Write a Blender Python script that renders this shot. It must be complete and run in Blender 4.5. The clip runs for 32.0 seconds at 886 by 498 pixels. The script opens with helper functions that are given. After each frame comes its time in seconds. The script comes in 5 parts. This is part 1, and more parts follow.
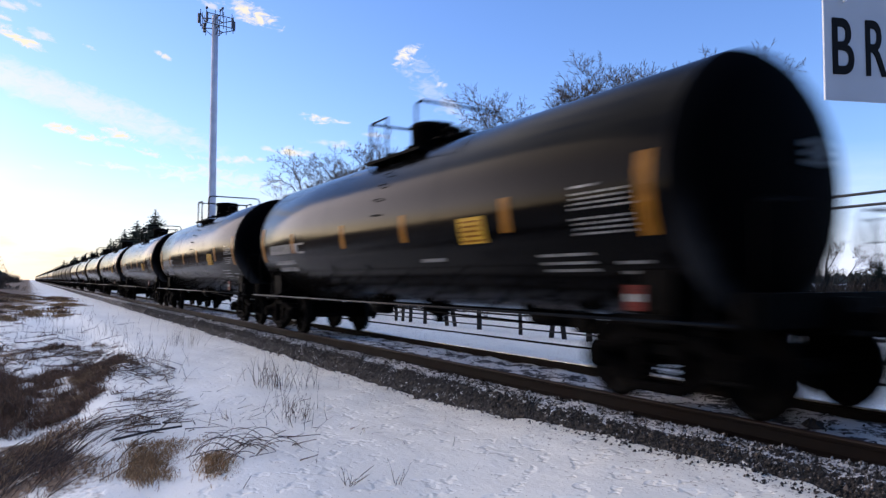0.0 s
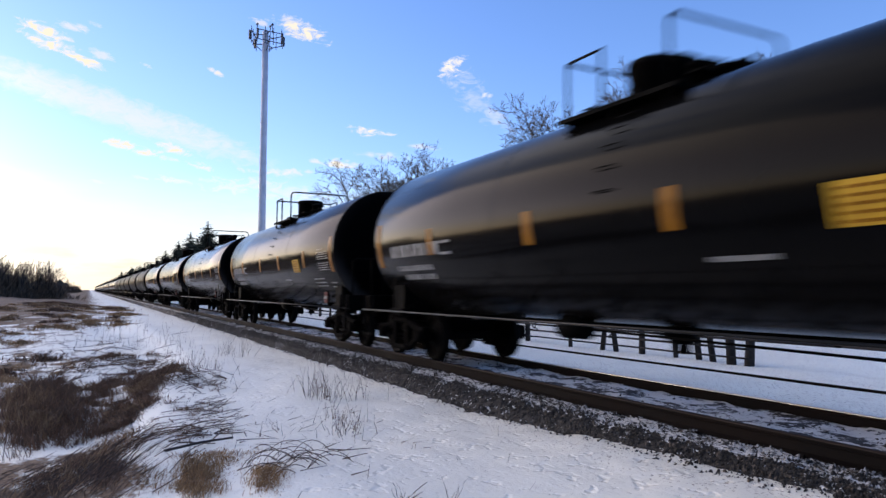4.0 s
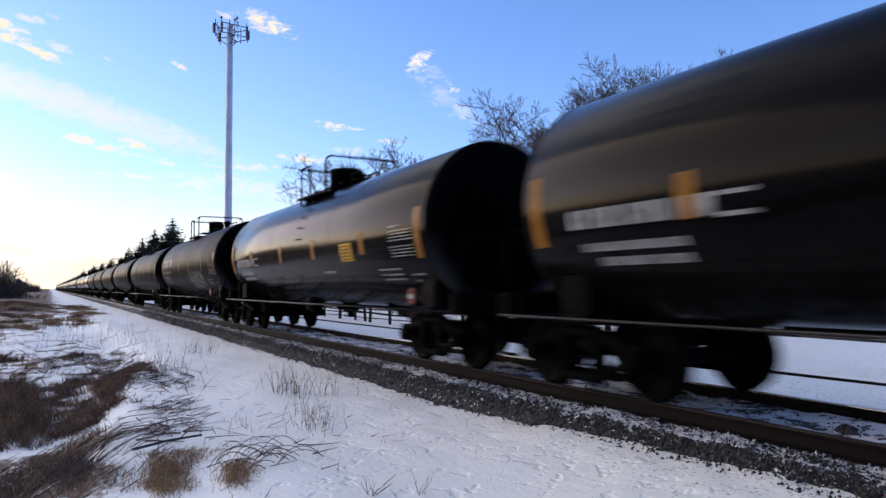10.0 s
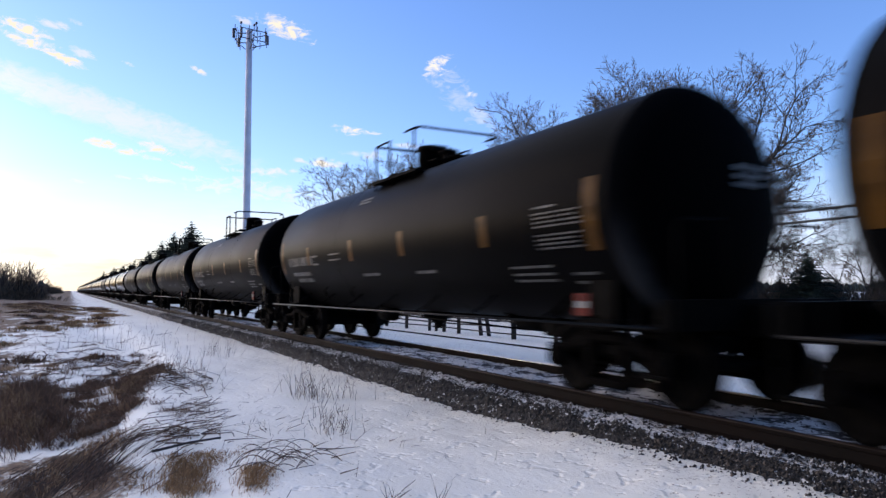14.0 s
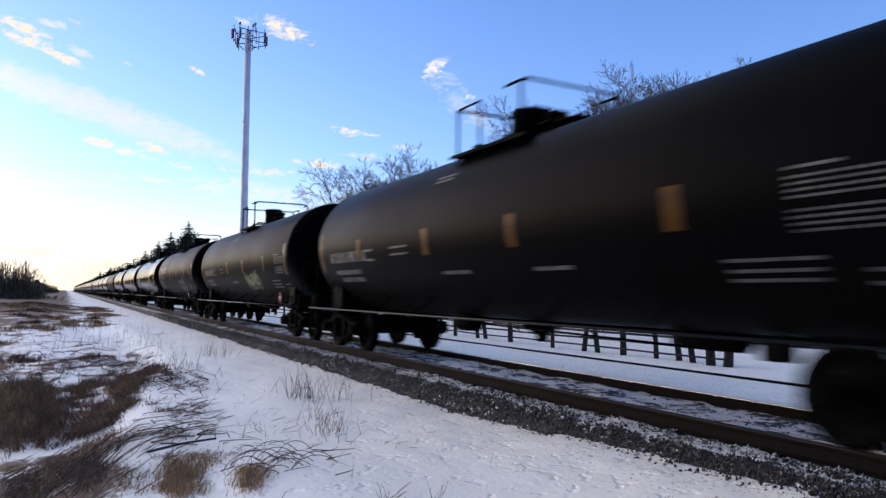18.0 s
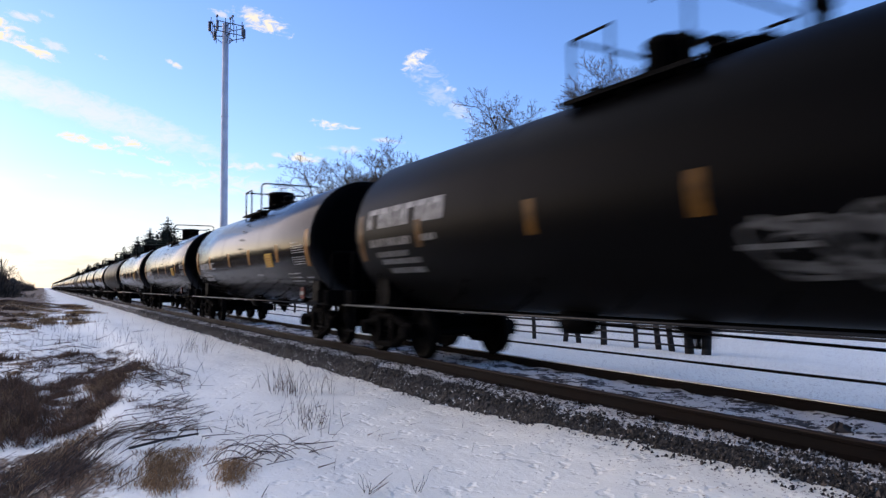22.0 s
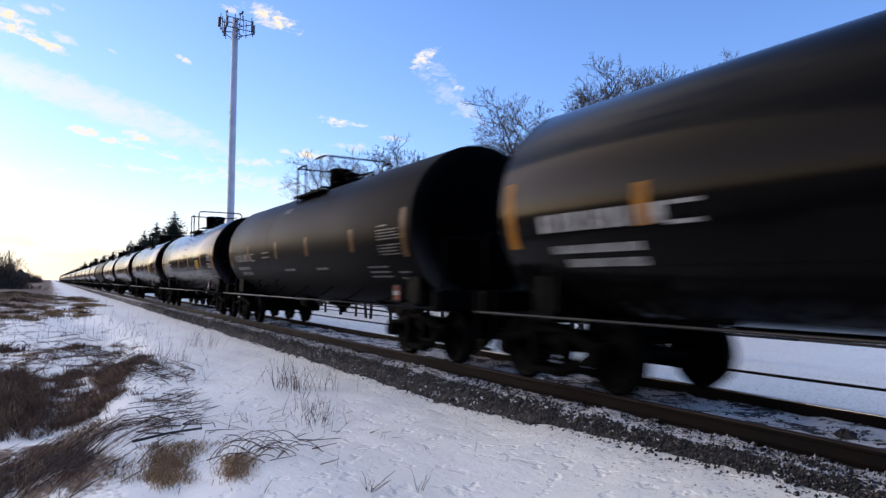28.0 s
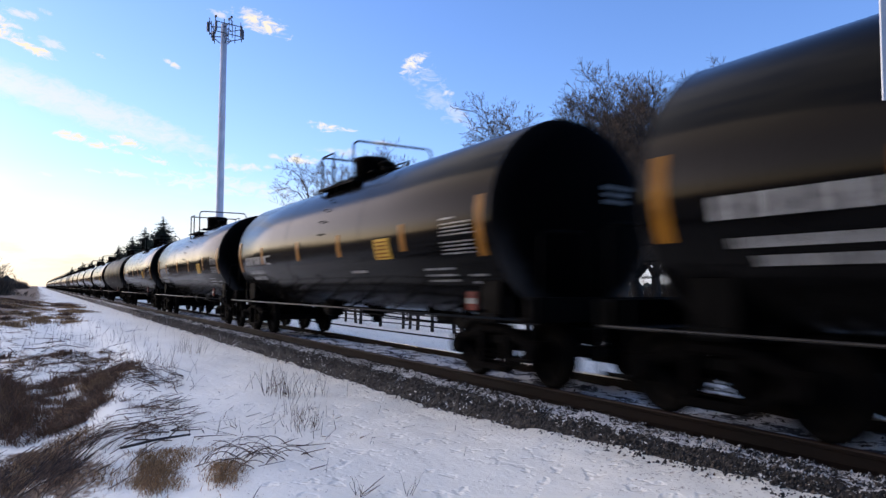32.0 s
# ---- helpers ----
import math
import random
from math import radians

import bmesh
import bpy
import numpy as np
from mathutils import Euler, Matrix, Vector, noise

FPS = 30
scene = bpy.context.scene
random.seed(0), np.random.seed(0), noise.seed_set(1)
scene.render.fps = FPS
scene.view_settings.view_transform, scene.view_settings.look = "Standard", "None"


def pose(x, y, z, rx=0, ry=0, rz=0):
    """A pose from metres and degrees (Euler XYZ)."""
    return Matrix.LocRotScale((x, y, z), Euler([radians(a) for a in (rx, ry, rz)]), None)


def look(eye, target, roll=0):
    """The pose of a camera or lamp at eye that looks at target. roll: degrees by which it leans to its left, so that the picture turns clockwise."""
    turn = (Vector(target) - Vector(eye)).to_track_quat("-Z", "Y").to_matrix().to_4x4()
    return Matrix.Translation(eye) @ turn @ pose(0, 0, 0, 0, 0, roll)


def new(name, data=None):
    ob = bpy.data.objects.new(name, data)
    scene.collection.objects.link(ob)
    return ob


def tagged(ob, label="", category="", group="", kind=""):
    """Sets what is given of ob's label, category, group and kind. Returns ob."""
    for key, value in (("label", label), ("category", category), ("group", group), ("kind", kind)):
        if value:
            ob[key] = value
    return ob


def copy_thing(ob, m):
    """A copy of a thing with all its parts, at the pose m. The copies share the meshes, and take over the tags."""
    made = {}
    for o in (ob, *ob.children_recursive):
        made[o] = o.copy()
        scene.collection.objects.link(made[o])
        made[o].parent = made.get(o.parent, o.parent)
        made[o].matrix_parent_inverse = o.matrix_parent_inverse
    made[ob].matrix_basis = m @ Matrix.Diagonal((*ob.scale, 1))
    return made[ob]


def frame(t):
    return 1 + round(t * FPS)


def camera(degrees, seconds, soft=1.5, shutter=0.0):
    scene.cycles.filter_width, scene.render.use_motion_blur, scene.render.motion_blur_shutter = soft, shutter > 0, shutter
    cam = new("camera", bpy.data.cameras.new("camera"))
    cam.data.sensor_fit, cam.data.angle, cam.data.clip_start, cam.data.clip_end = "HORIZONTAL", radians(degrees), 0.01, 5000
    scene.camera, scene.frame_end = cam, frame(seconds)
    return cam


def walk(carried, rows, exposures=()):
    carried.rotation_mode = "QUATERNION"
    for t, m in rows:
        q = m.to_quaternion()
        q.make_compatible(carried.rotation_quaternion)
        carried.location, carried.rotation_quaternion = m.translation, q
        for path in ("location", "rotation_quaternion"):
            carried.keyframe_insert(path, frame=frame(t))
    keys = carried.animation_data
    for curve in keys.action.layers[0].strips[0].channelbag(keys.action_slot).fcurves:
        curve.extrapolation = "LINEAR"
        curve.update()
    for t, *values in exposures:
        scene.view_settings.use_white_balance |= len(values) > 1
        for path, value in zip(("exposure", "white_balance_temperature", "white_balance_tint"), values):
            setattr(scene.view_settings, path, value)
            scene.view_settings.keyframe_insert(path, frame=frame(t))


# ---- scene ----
EYE = 1.23                # eye above the rail tops, which are z = 0
XC, GAUGE, PITCH = 6.28, 1.5, 15.16
ZC, RT, BARREL, HEAD = 2.19, 1.38, 12.60, 0.36   # tank axis, radius, barrel and head
MID = 0.075               # middle of the barrel from the middle of the car
cam = camera(66.0, 32.0, soft=1.4, shutter=0.85)
# seconds, sway in x and y, yaw, pitch, roll of the held camera
ROWS = [
    (0, 0.009, -0.115, -31.22, 2.63, -0.12),
    (0.5, 0.012, -0.117, -30.95, 2.63, -0.02),
    (1, 0.011, -0.103, -30.64, 2.54, -0.19),
    (1.5, 0.000, -0.031, -29.98, 2.62, -0.12),
    (2, -0.002, 0.029, -29.37, 2.80, -0.03),
    (2.5, -0.025, 0.069, -27.62, 2.71, -0.13),
    (3, 0.031, 0.088, -26.70, 2.64, -0.24),
    (3.5, 0.042, 0.086, -26.82, 3.25, -0.35),
    (5.5, 0.002, 0.025, -29.93, 3.71, 0.70),
    (6, -0.001, 0.025, -30.11, 4.25, 0.13),
    (6.5, 0.003, 0.006, -30.03, 4.09, -0.06),
    (7, 0.000, 0.016, -29.73, 3.93, -0.29),
    (7.5, -0.009, -0.007, -30.12, 4.10, -0.47),
    (8, 0.007, 0.049, -30.02, 3.63, -0.51),
    (8.5, 0.009, 0.056, -29.68, 3.65, -0.24),
    (9, 0.006, 0.044, -29.18, 3.56, 0.12),
    (9.5, 0.011, 0.019, -29.17, 3.32, 0.96),
    (10, 0.011, -0.009, -29.95, 3.07, 0.44),
    (10.5, 0.008, -0.024, -30.13, 2.88, 0.43),
    (11, 0.013, -0.014, -29.91, 2.77, 0.24),
    (11.5, 0.008, 0.014, -29.63, 2.96, -0.22),
    (12, 0.009, 0.002, -29.45, 3.21, -0.53),
    (12.5, 0.003, 0.004, -29.49, 3.68, 0.06),
    (13, 0.006, 0.025, -28.80, 3.41, 0.48),
    (13.5, 0.004, 0.047, -28.45, 3.38, 0.11),
    (15.5, -0.008, 0.009, -29.57, 3.64, 0.27),
    (16, -0.008, 0.017, -28.78, 3.20, 1.19),
    (16.5, 0.003, 0.068, -28.47, 3.06, 0.01),
    (17, 0.010, 0.060, -28.35, 3.07, 0.04),
    (17.5, 0.005, 0.054, -28.64, 3.47, -0.36),
    (18, 0.001, 0.037, -28.84, 3.61, -0.32),
    (18.5, 0.001, 0.022, -29.20, 3.55, -0.47),
    (19, -0.016, 0.014, -29.78, 3.53, -0.70),
    (19.5, -0.001, -0.011, -30.25, 3.17, -0.39),
    (20, 0.003, 0.000, -30.03, 3.03, -0.04),
    (20.5, -0.008, -0.037, -30.82, 2.99, -0.35),
    (21, -0.007, -0.066, -31.00, 2.96, -0.16),
    (21.5, -0.008, -0.038, -30.48, 3.08, -0.11),
    (22, -0.004, -0.028, -30.29, 2.99, 0.42),
    (22.5, 0.001, -0.029, -30.18, 2.80, 0.27),
    (23, 0.002, -0.008, -29.95, 2.70, -0.05),
    (23.5, 0.007, 0.001, -29.51, 2.85, 0.07),
    (24, -0.003, 0.015, -29.42, 2.87, -0.33),
    (24.5, -0.000, 0.011, -29.42, 2.80, -0.04),
    (25, 0.002, -0.003, -29.72, 2.92, -0.48),
    (25.5, -0.005, -0.012, -30.09, 2.89, -0.94),
    (27.5, -0.003, -0.021, -30.15, 2.85, -0.35),
    (28, -0.003, -0.014, -29.87, 2.89, -0.54),
    (28.5, 0.004, -0.015, -29.95, 2.81, -0.20),
    (29, -0.002, -0.012, -29.89, 2.75, -0.41),
    (29.5, 0.007, -0.015, -30.24, 2.87, -0.45),
    (30, 0.001, -0.041, -30.55, 3.11, -0.32),
    (30.5, -0.002, -0.065, -31.00, 3.16, 0.22),
    (31, -0.008, -0.028, -30.68, 3.52, -0.39),
    (31.5, -0.007, -0.048, -30.66, 3.43, -0.17),
    (32, -0.006, -0.043, -30.70, 3.30, -0.35),
]
walk(cam, [(t, pose(x, y, EYE, 90 + p, r, w)) for t, x, y, w, p, r in ROWS], exposures=[(0, 1.12, 5900, 16.5), (32, 1.12, 5900, 16.5)])

# ---- world and sun ----
SUN_AZ, SUN_EL = -37.0, 10.0       # degrees; azimuth from +y towards +x


def toward(az, el):
    a, e = radians(az), radians(el)
    return Vector((math.sin(a) * math.cos(e), math.cos(a) * math.cos(e), math.sin(e)))


class Nodes:
    """Small helper to write node trees."""

    def __init__(self, tree):
        self.t = tree
        self.film = None      # dust film that shows at a flat angle
        tree.nodes.clear()

    def add(self, kind, **settings):
        n = self.t.nodes.new(kind)
        for key, value in settings.items():
            if key == "op":
                n.operation = value
            elif key == "blend":
                n.blend_type = value
            elif key == "dtype":
                n.data_type = value
        return n

    def put(self, socket, value):
        if isinstance(value, (int, float)):
            socket.default_value = value
        elif isinstance(value, (tuple, list, Vector)):
            v = tuple(value)
            if len(socket.default_value) == 4 and len(v) == 3:
                v = v + (1.0,)
            socket.default_value = v
        else:
            self.t.links.new(value, socket)

    def math(self, op, a, b=0.0, clamp=False):
        n = self.add("ShaderNodeMath", op=op)
        n.use_clamp = clamp
        self.put(n.inputs[0], a)
        self.put(n.inputs[1], b)
        return n.outputs[0]

    def dot(self, a, b):
        n = self.add("ShaderNodeVectorMath", op="DOT_PRODUCT")
        self.put(n.inputs[0], a)
        self.put(n.inputs[1], b)
        return n.outputs["Value"]

    def vec(self, op, a, b):
        n = self.add("ShaderNodeVectorMath", op=op)
        self.put(n.inputs[0], a)
        self.put(n.inputs[1], b)
        return n.outputs[0]

    def mix(self, f, a, b, blend="MIX"):
        n = self.add("ShaderNodeMix", dtype="RGBA", blend=blend)
        self.put(n.inputs["Factor"], f)
        self.put(n.inputs[6], a)
        self.put(n.inputs[7], b)
        return n.outputs[2]

    def noise(self, vec, scale, detail=4.0, rough=0.55, distort=0.0):
        n = self.add("ShaderNodeTexNoise")
        if vec is not None:
            self.put(n.inputs["Vector"], vec)
        n.inputs["Scale"].default_value = scale
        n.inputs["Detail"].default_value = detail
        n.inputs["Roughness"].default_value = rough
        n.inputs["Distortion"].default_value = distort
        return n.outputs["Fac"]

    def ramp(self, f, lo, hi, a=0.0, b=1.0):
        n = self.add("ShaderNodeMapRange")
        n.interpolation_type = "SMOOTHSTEP"
        self.put(n.inputs[0], f)
        for i, v in enumerate((lo, hi, a, b)):
            n.inputs[i + 1].default_value = v
        return n.outputs[0]


# clouds: azimuth, elevation, half width, half height (degrees), lean (degrees), strength
CLOUDS = [
    (-3.4, 18.4, 1.88, 0.57, -18, 1.15), (-2.4, 17.5, 1.24, 0.47, -5, 1.15), (-0.8, 16.7, 1.56, 0.43, -20, 1.21), (-1.6, 19.0, 1.34, 0.32, -8, 0.63), (0.3, 17.4, 1.09, 0.43, -22, 0.57),
    (-4.1, 17.7, 1.02, 0.42, -25, 0.92), (-0.2, 19.4, 0.48, 0.24, -15, 0.40), (3.4, 17.0, 0.50, 0.17, -20, 0.45), (8.6, 17.1, 0.65, 0.22, -25, 0.85), (15.2, 20.9, 2.35, 0.77, -15, 1.09),
    (16.7, 20.4, 1.18, 0.54, -25, 0.86), (12.1, 21.1, 0.86, 0.26, -20, 0.60), (28.1, 18.4, 1.34, 0.74, 20, 1.30), (20.6, 13.2, 1.68, 0.43, -5, 1.09), (22.6, 13.0, 0.93, 0.19, -5, 0.70),
    (3.0, 10.7, 2.67, 0.41, -12, 1.03), (5.0, 10.2, 1.12, 0.21, -8, 0.65), (5.8, 10.9, 1.48, 0.46, -18, 1.09), (7.6, 9.8, 1.23, 0.31, -12, 0.85), (0.4, 8.1, 0.83, 0.25, 0, 0.55),
    (3.2, 8.6, 0.68, 0.21, -5, 0.55), (5.6, 8.5, 1.56, 0.26, -4, 0.65), (11.6, 9.6, 1.71, 0.31, -3, 0.75), (14.7, 9.6, 2.01, 0.46, -3, 0.75), (16.6, 10.6, 0.83, 0.23, -6, 0.75),
    (18.8, 10.5, 1.57, 0.43, -6, 0.98), (22.5, 11.2, 2.52, 0.37, -4, 0.55), (25.8, 12.0, 1.31, 0.23, -5, 0.55), (29.7, 16.4, 2.86, 1.38, -48, 0.34), (31.0, 16.2, 0.69, 0.28, -10, 0.75),
    (32.1, 14.2, 1.95, 0.60, -38, 0.42), (12.5, 8.1, 6.79, 1.00, -4, 0.60),
]
# one broad veil of high cloud
VEILS = [(1.3, 13.5, 13.60, 1.40, -14.5, 0.62)]


def build_world():
    world = bpy.data.worlds.new("sky")
    scene.world = world
    world.use_nodes = True
    g = Nodes(world.node_tree)
    out, back = g.add("ShaderNodeOutputWorld"), g.add("ShaderNodeBackground")
    sky = g.add("ShaderNodeTexSky")
    sky.sky_type, sky.sun_disc = "NISHITA", False
    sky.sun_elevation, sky.sun_rotation = radians(SUN_EL), radians(SUN_AZ)
    sky.air_density, sky.dust_density, sky.ozone_density = 1.0, 0.5, 4.0
    d = g.add("ShaderNodeTexCoord").outputs["Generated"]
    up = g.dot(d, (0, 0, 1))
    fine = g.noise(g.vec("MULTIPLY", d, (1.0, 1.0, 2.2)), 44.0, 9.0, 0.68, 0.9)
    cover = None
    for az, el, w, h, lean, s in CLOUDS + VEILS:
        c = toward(az, el)
        r = c.cross(Vector((0, 0, 1))).normalized()
        u = r.cross(c)
        k = radians(lean)
        r, u = r * math.cos(k) + u * math.sin(k), u * math.cos(k) - r * math.sin(k)
        x = g.math("MULTIPLY", g.dot(d, r / math.sin(radians(w))), 1.0)
        y = g.math("MULTIPLY", g.dot(d, u / math.sin(radians(h))), 1.0)
        rr = g.math("ADD", g.math("MULTIPLY", x, x), g.math("MULTIPLY", y, y))
        front = g.math("GREATER_THAN", g.dot(d, c), 0.0)
        soft = (az, el, w, h, lean, s) in VEILS
        m = g.math("SUBTRACT", 1.0, rr)
        m = g.math("ADD", m, g.math("MULTIPLY", g.math("SUBTRACT", fine, 0.5), 2.2 if soft else 5.5))
        m = g.ramp(m, -0.35 if soft else -0.1, 1.3 if soft else 1.5, 0.0, s)
        m = g.math("MULTIPLY", m, front)
        cover = m if cover is None else g.math("MAXIMUM", cover, m)
    # thin cloud that whitens the sky towards the horizon
    low = g.ramp(up, 0.02, 0.20, 1.0, 0.0)
    wisps = g.ramp(g.noise(g.vec("MULTIPLY", d, (1.0, 1.0, 5.0)), 7.0, 5.0, 0.6), 0.42, 0.66)
    low = g.math("MULTIPLY", low, g.math("ADD", 0.62, g.math("MULTIPLY", wisps, 0.33)))
    low = g.math("MULTIPLY", low, g.ramp(up, -0.02, 0.02, 0.0, 1.0))
    cover = g.math("MAXIMUM", g.math("MAXIMUM", cover, low), g.math("MULTIPLY", g.ramp(up, 0.08, 0.42, 0.22, 0.06), g.ramp(g.dot(d, toward(SUN_AZ, SUN_EL)), 0.25, 0.85, 0.18, 0.50)))
    # broken high cloud above the view, added to brighten the snow
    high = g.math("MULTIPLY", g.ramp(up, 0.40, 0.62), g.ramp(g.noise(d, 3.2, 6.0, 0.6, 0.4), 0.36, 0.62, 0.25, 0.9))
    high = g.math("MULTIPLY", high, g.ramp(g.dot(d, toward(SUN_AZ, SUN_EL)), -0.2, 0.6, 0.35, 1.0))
    near_sun = g.dot(d, toward(SUN_AZ, SUN_EL))
    lit = g.mix(g.ramp(near_sun, -0.2, 0.75), SKY_CLOUD_FAR, SKY_CLOUD_MID)
    lit = g.mix(g.math("MULTIPLY", g.ramp(near_sun, 0.80, 0.97), g.ramp(up, 0.34, 0.03)), lit, SKY_CLOUD_NEAR)
    # clear sky colour tinted: less green, a touch more red
    clear = g.mix(1.0, sky.outputs[0], (1.045, 0.922, 1.0), "MULTIPLY")
    colour = g.mix(cover, clear, lit)
    colour = g.mix(high, colour, g.mix(g.ramp(near_sun, 0.15, 0.8), SKY_FILL_FAR, SKY_FILL_NEAR))
    g.put(back.inputs["Color"], colour)
    back.inputs["Strength"].default_value = SKY_STRENGTH
    g.put(out.inputs[0], back.outputs[0])


SKY_STRENGTH = 0.15
SKY_CLOUD_FAR, SKY_CLOUD_MID, SKY_CLOUD_NEAR = (3.1, 3.3, 3.7), (3.35, 2.92, 2.0), (11.6, 9.2, 4.7)
# radiance of the added overhead cloud, away from the sun and near it
SKY_FILL_FAR, SKY_FILL_NEAR = (0.5, 0.75, 1.3), (5.6, 5.2, 4.6)
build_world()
sun = new("sun", bpy.data.lights.new("sun", "SUN"))
sun.data.energy, sun.data.angle, sun.data.color = 1.05, radians(60), (1.0, 0.74, 0.44)
sun.matrix_world = look((0, 0, 50), Vector((0, 0, 50)) - toward(SUN_AZ, SUN_EL))
scene.view_settings.exposure = 0.0


# ---- materials ----
def material(name, build, rough=0.6, metal=0.0, bump=None, spec=0.5):
    """build(g, place) gives the base colour, or (colour, roughness, height)."""
    m = bpy.data.materials.new(name)
    m.use_nodes = True
    g = Nodes(m.node_tree)
    out, b = g.add("ShaderNodeOutputMaterial"), g.add("ShaderNodeBsdfPrincipled")
    place = g.add("ShaderNodeTexCoord").outputs["Object"]
    got = build(g, place)
    if not isinstance(got, tuple) or len(got) != 3 or isinstance(got[0], float):
        got = (got, rough, None)
    colour, r, height = got
    g.put(b.inputs["Base Color"], colour)
    g.put(b.inputs["Roughness"], r)
    b.inputs["Metallic"].default_value = metal
    b.inputs["Specular IOR Level"].default_value = spec
    if g.film is not None:
        g.put(b.inputs["Sheen Weight"], g.film)
        b.inputs["Sheen Roughness"].default_value = 0.35
        b.inputs["Sheen Tint"].default_value = (0.62, 0.57, 0.49, 1.0)
    if height is not None and bump:
        n = g.add("ShaderNodeBump")
        n.inputs["Strength"].default_value, n.inputs["Distance"].default_value = bump
        g.put(n.inputs["Height"], height)
        g.put(b.inputs["Normal"], n.outputs[0])
    g.put(out.inputs[0], b.outputs[0])
    return m


def two_tone(a, b, scale, lo=0.35, hi=0.65, grain=0.0, rough=(0.5, 0.6), stretch=(1, 1, 1)):
    def build(g, p):
        q = g.vec("MULTIPLY", p, stretch)
        f = g.ramp(g.noise(q, scale, 5.0), lo, hi)
        fine = g.noise(q, scale * 9, 3.0)
        c = g.mix(f, a, b)
        if grain:
            c = g.mix(g.math("MULTIPLY", fine, grain), c, tuple(0.3 * v for v in a))
        r = g.math("ADD", rough[0], g.math("MULTIPLY", f, rough[1] - rough[0]))
        return c, r, fine
    return build


def tank_paint(gloss, dirt, film):
    """Black paint with road dust on the lower half, streaks that run down and weathering along the tank."""
    def build(g, p):
        sep = g.add("ShaderNodeSeparateXYZ")
        g.put(sep.inputs[0], p)
        info = g.add("ShaderNodeObjectInfo").outputs["Random"]
        wide = g.noise(g.vec("MULTIPLY", p, (1, 0.35, 1)), 1.3, 5.0)
        run = g.noise(g.vec("MULTIPLY", p, (0.5, 5.0, 0.35)), 1.6, 5.0, 0.65)
        speck = g.noise(p, 34.0, 3.0)
        dust = g.ramp(g.math("ADD", sep.outputs["Z"], g.math("MULTIPLY", wide, 1.5)), 1.25, 2.35, 1.0, 0.0)
        dust = g.math("MULTIPLY", dust, g.math("ADD", 0.35, g.math("MULTIPLY", speck, 0.9)))
        dust = g.math("ADD", g.math("MULTIPLY", dust, dirt), g.math("MULTIPLY", g.ramp(run, 0.50, 0.78), 0.03 + 0.12 * dirt))
        dust = g.math("MULTIPLY", dust, g.math("ADD", 0.7, g.math("MULTIPLY", info, 0.6)), clamp=True)
        colour = g.mix(dust, (0.0014, 0.0014, 0.0016), (0.034, 0.0325, 0.031))
        film_run = g.math("MULTIPLY", g.ramp(run, 0.35, 0.75, 0.6, 1.3), g.ramp(wide, 0.3, 0.7, 0.7, 1.25))
        g.film = g.math("MULTIPLY", g.math("ADD", film, g.math("MULTIPLY", dust, film * 1.5)), film_run, clamp=True)
        r = g.math("ADD", gloss, g.math("MULTIPLY", dust, 0.45))
        r = g.math("ADD", r, g.math("MULTIPLY", g.math("SUBTRACT", wide, 0.5), 0.12))
        return colour, r, g.math("ADD", wide, g.math("MULTIPLY", speck, 0.05))
    return build


